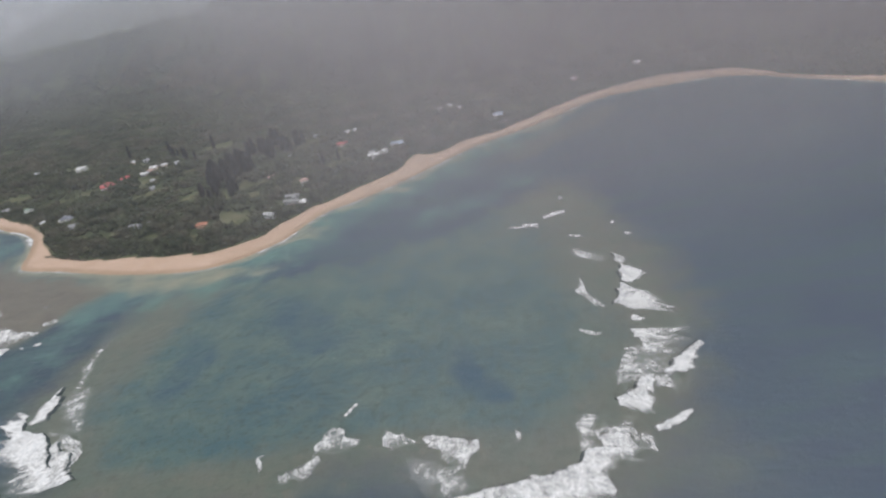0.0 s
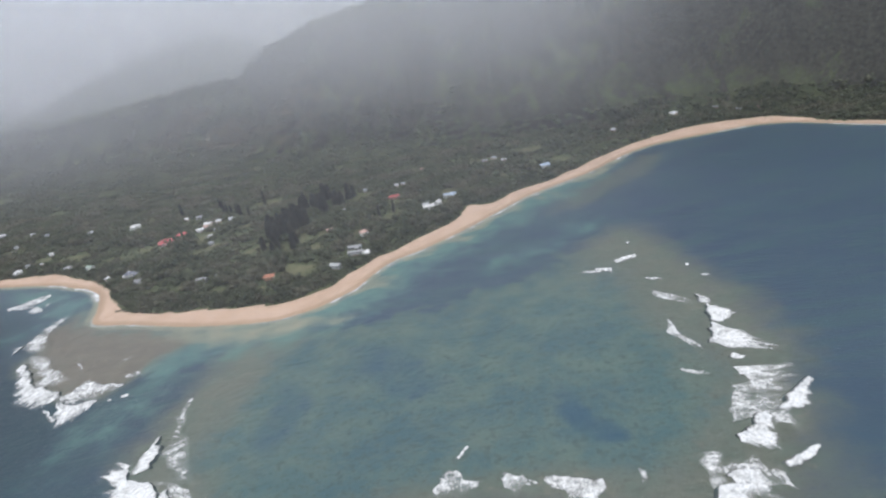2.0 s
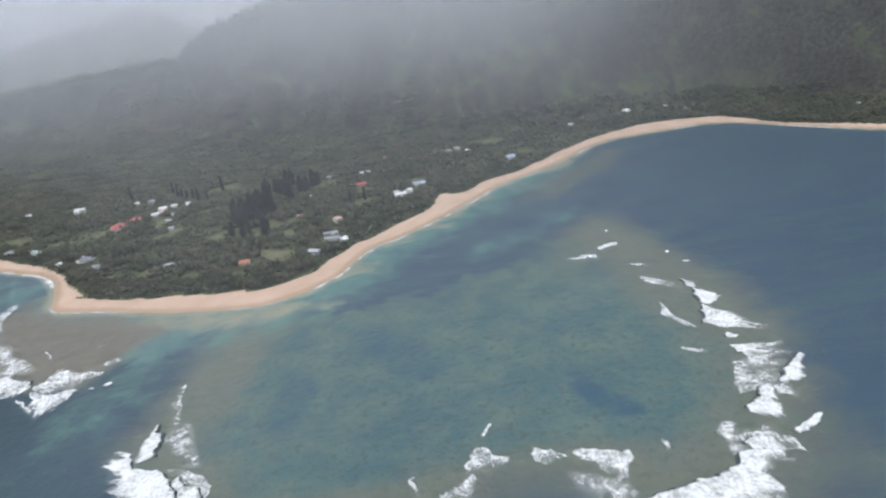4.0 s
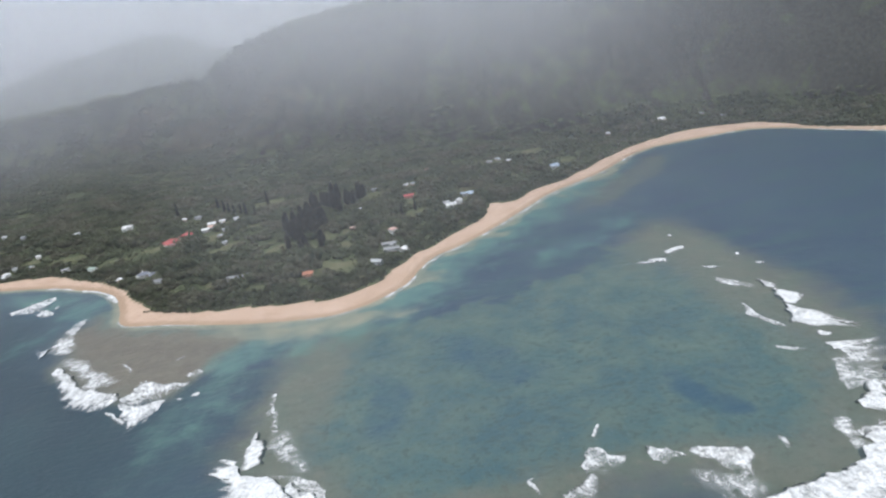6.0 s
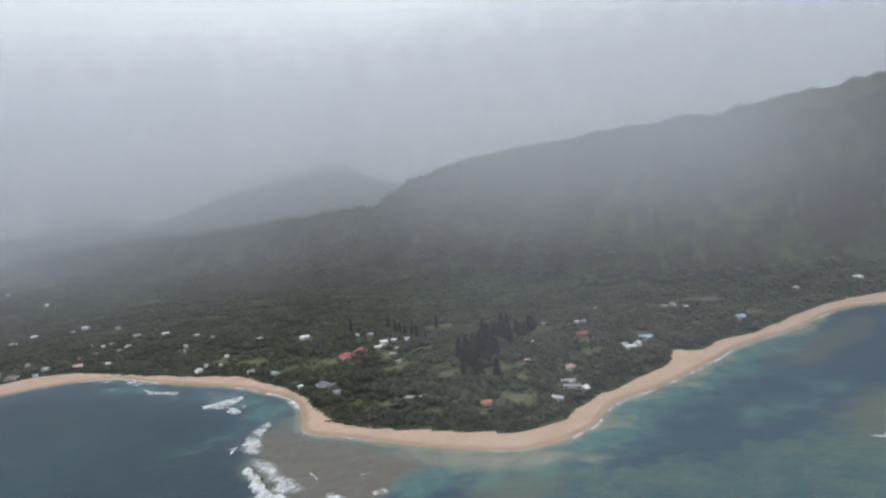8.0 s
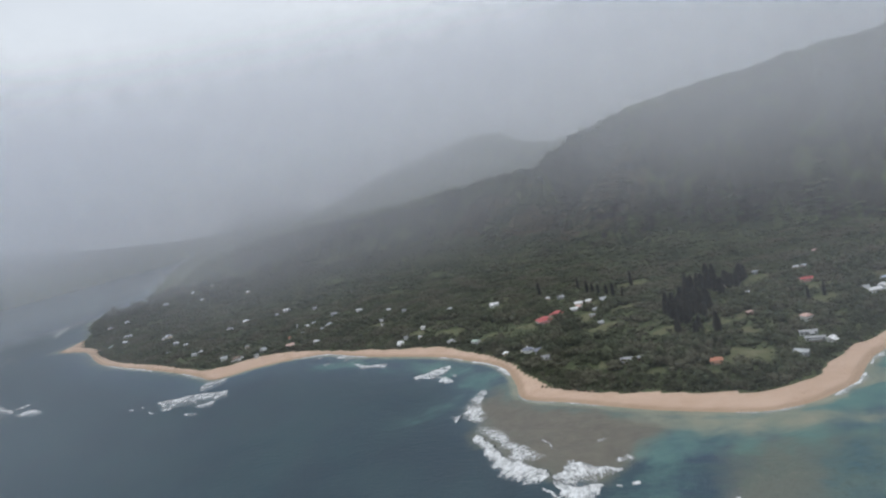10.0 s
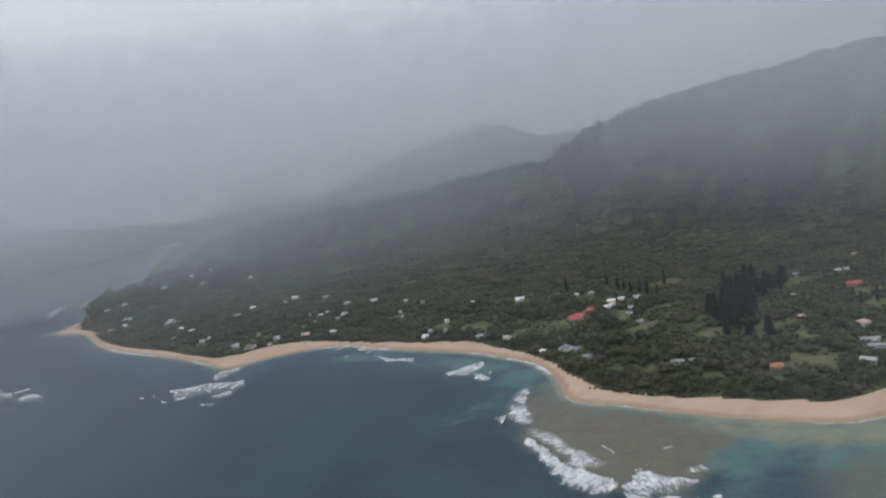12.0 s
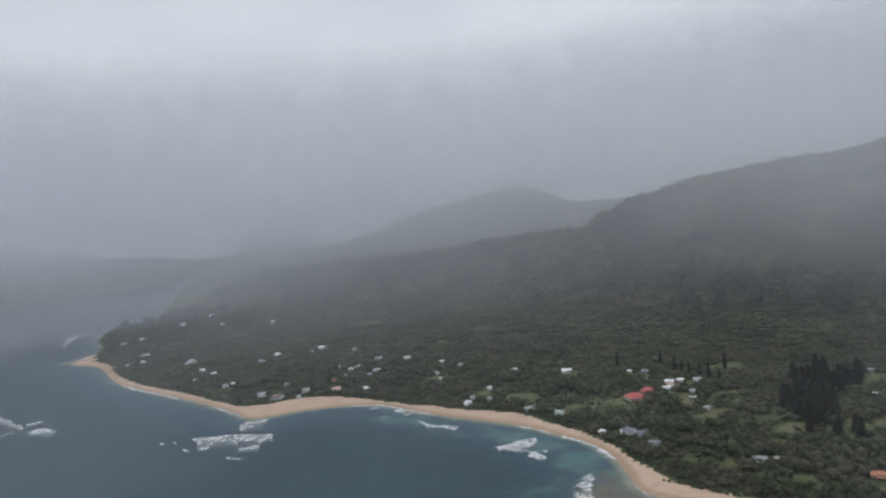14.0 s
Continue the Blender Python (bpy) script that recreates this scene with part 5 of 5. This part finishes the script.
# a row of single trees along the shore
kinds = [broad_tree(40 + i) for i in range(8)]
px, py = scatter(-780, 60, 600, 960, 10)
inland = scrub_distance(px, py)
keep = (inland > 5) & (inland < 60) & free_places(px, py, 0.6) & (rs.rand(len(px)) < 0.85)
order = np.argsort(inland[keep])[:240]
tx, ty = px[keep][order], py[keep][order]
tz = terrain(tx, ty)[0]
for i, (x, y, z) in enumerate(zip(tx, ty, tz)):
    k = kinds[i % 8]
    m = pose(x, y, z - 0.1, 0, 0, random.uniform(0, 360)) @ Matrix.Scale(random.uniform(0.75, 1.2), 4)
    if i < 8:
        k.matrix_basis = m
    else:
        copy = copy_thing(k, pose(x, y, z - 0.1, 0, 0, random.uniform(0, 360)))
        copy.scale = (1, 1, 1)
        copy.scale *= random.uniform(0.75, 1.2)

pines = [pine_tree(70 + i, (24, 28, 31, 26)[i], (6.4, 7.0, 6.6, 3.2)[i]) for i in range(4)]
grove = [(rs.normal(-348, 16), rs.normal(855, 42), rs.randint(3)) for _ in range(48)] + [(rs.normal(-305, 22), rs.normal(960, 22), rs.randint(3)) for _ in range(22)]
grove += [(-455, 975, 3), (-441, 974, 3), (-466, 990, 3), (-480, 1002, 3), (-490, 1010, 3), (-430, 1030, 3), (-500, 1022, 3), (-190, 862, 3), (-345, 765, 0), (-365, 790, 1), (-320, 775, 2), (-210, 850, 3), (-520, 1060, 3), (-585, 1048, 3)]
for i, (x, y, kind) in enumerate(grove):
    z = ground_z(x, y)
    if i < 4:
        pines[i].matrix_basis = pose(x, y, z)
    else:
        copy_thing(pines[int(kind)], pose(x, y, z, 0, 0, random.uniform(0, 360))).scale *= random.uniform(0.7, 1.05)

# tall dark trees round the eastern point
for x0, y0, x1, y1, count in ((-1905, 1262, -1985, 1356, 7), (-1990, 1362, -2150, 1505, 9), (-2150, 1510, -2215, 1630, 7), (-2200, 1680, -2175, 1775, 7)):
    for i in range(count):
        u = (i + random.uniform(0.1, 0.9)) / count
        x, y = x0 + (x1 - x0) * u + random.uniform(4, 26), y0 + (y1 - y0) * u + random.uniform(2, 16)
        copy_thing(kinds[i % 8], pose(x, y, ground_z(x, y) - 0.1, 0, 0, random.uniform(0, 360))).scale = [random.uniform(1.7, 2.5)] * 3
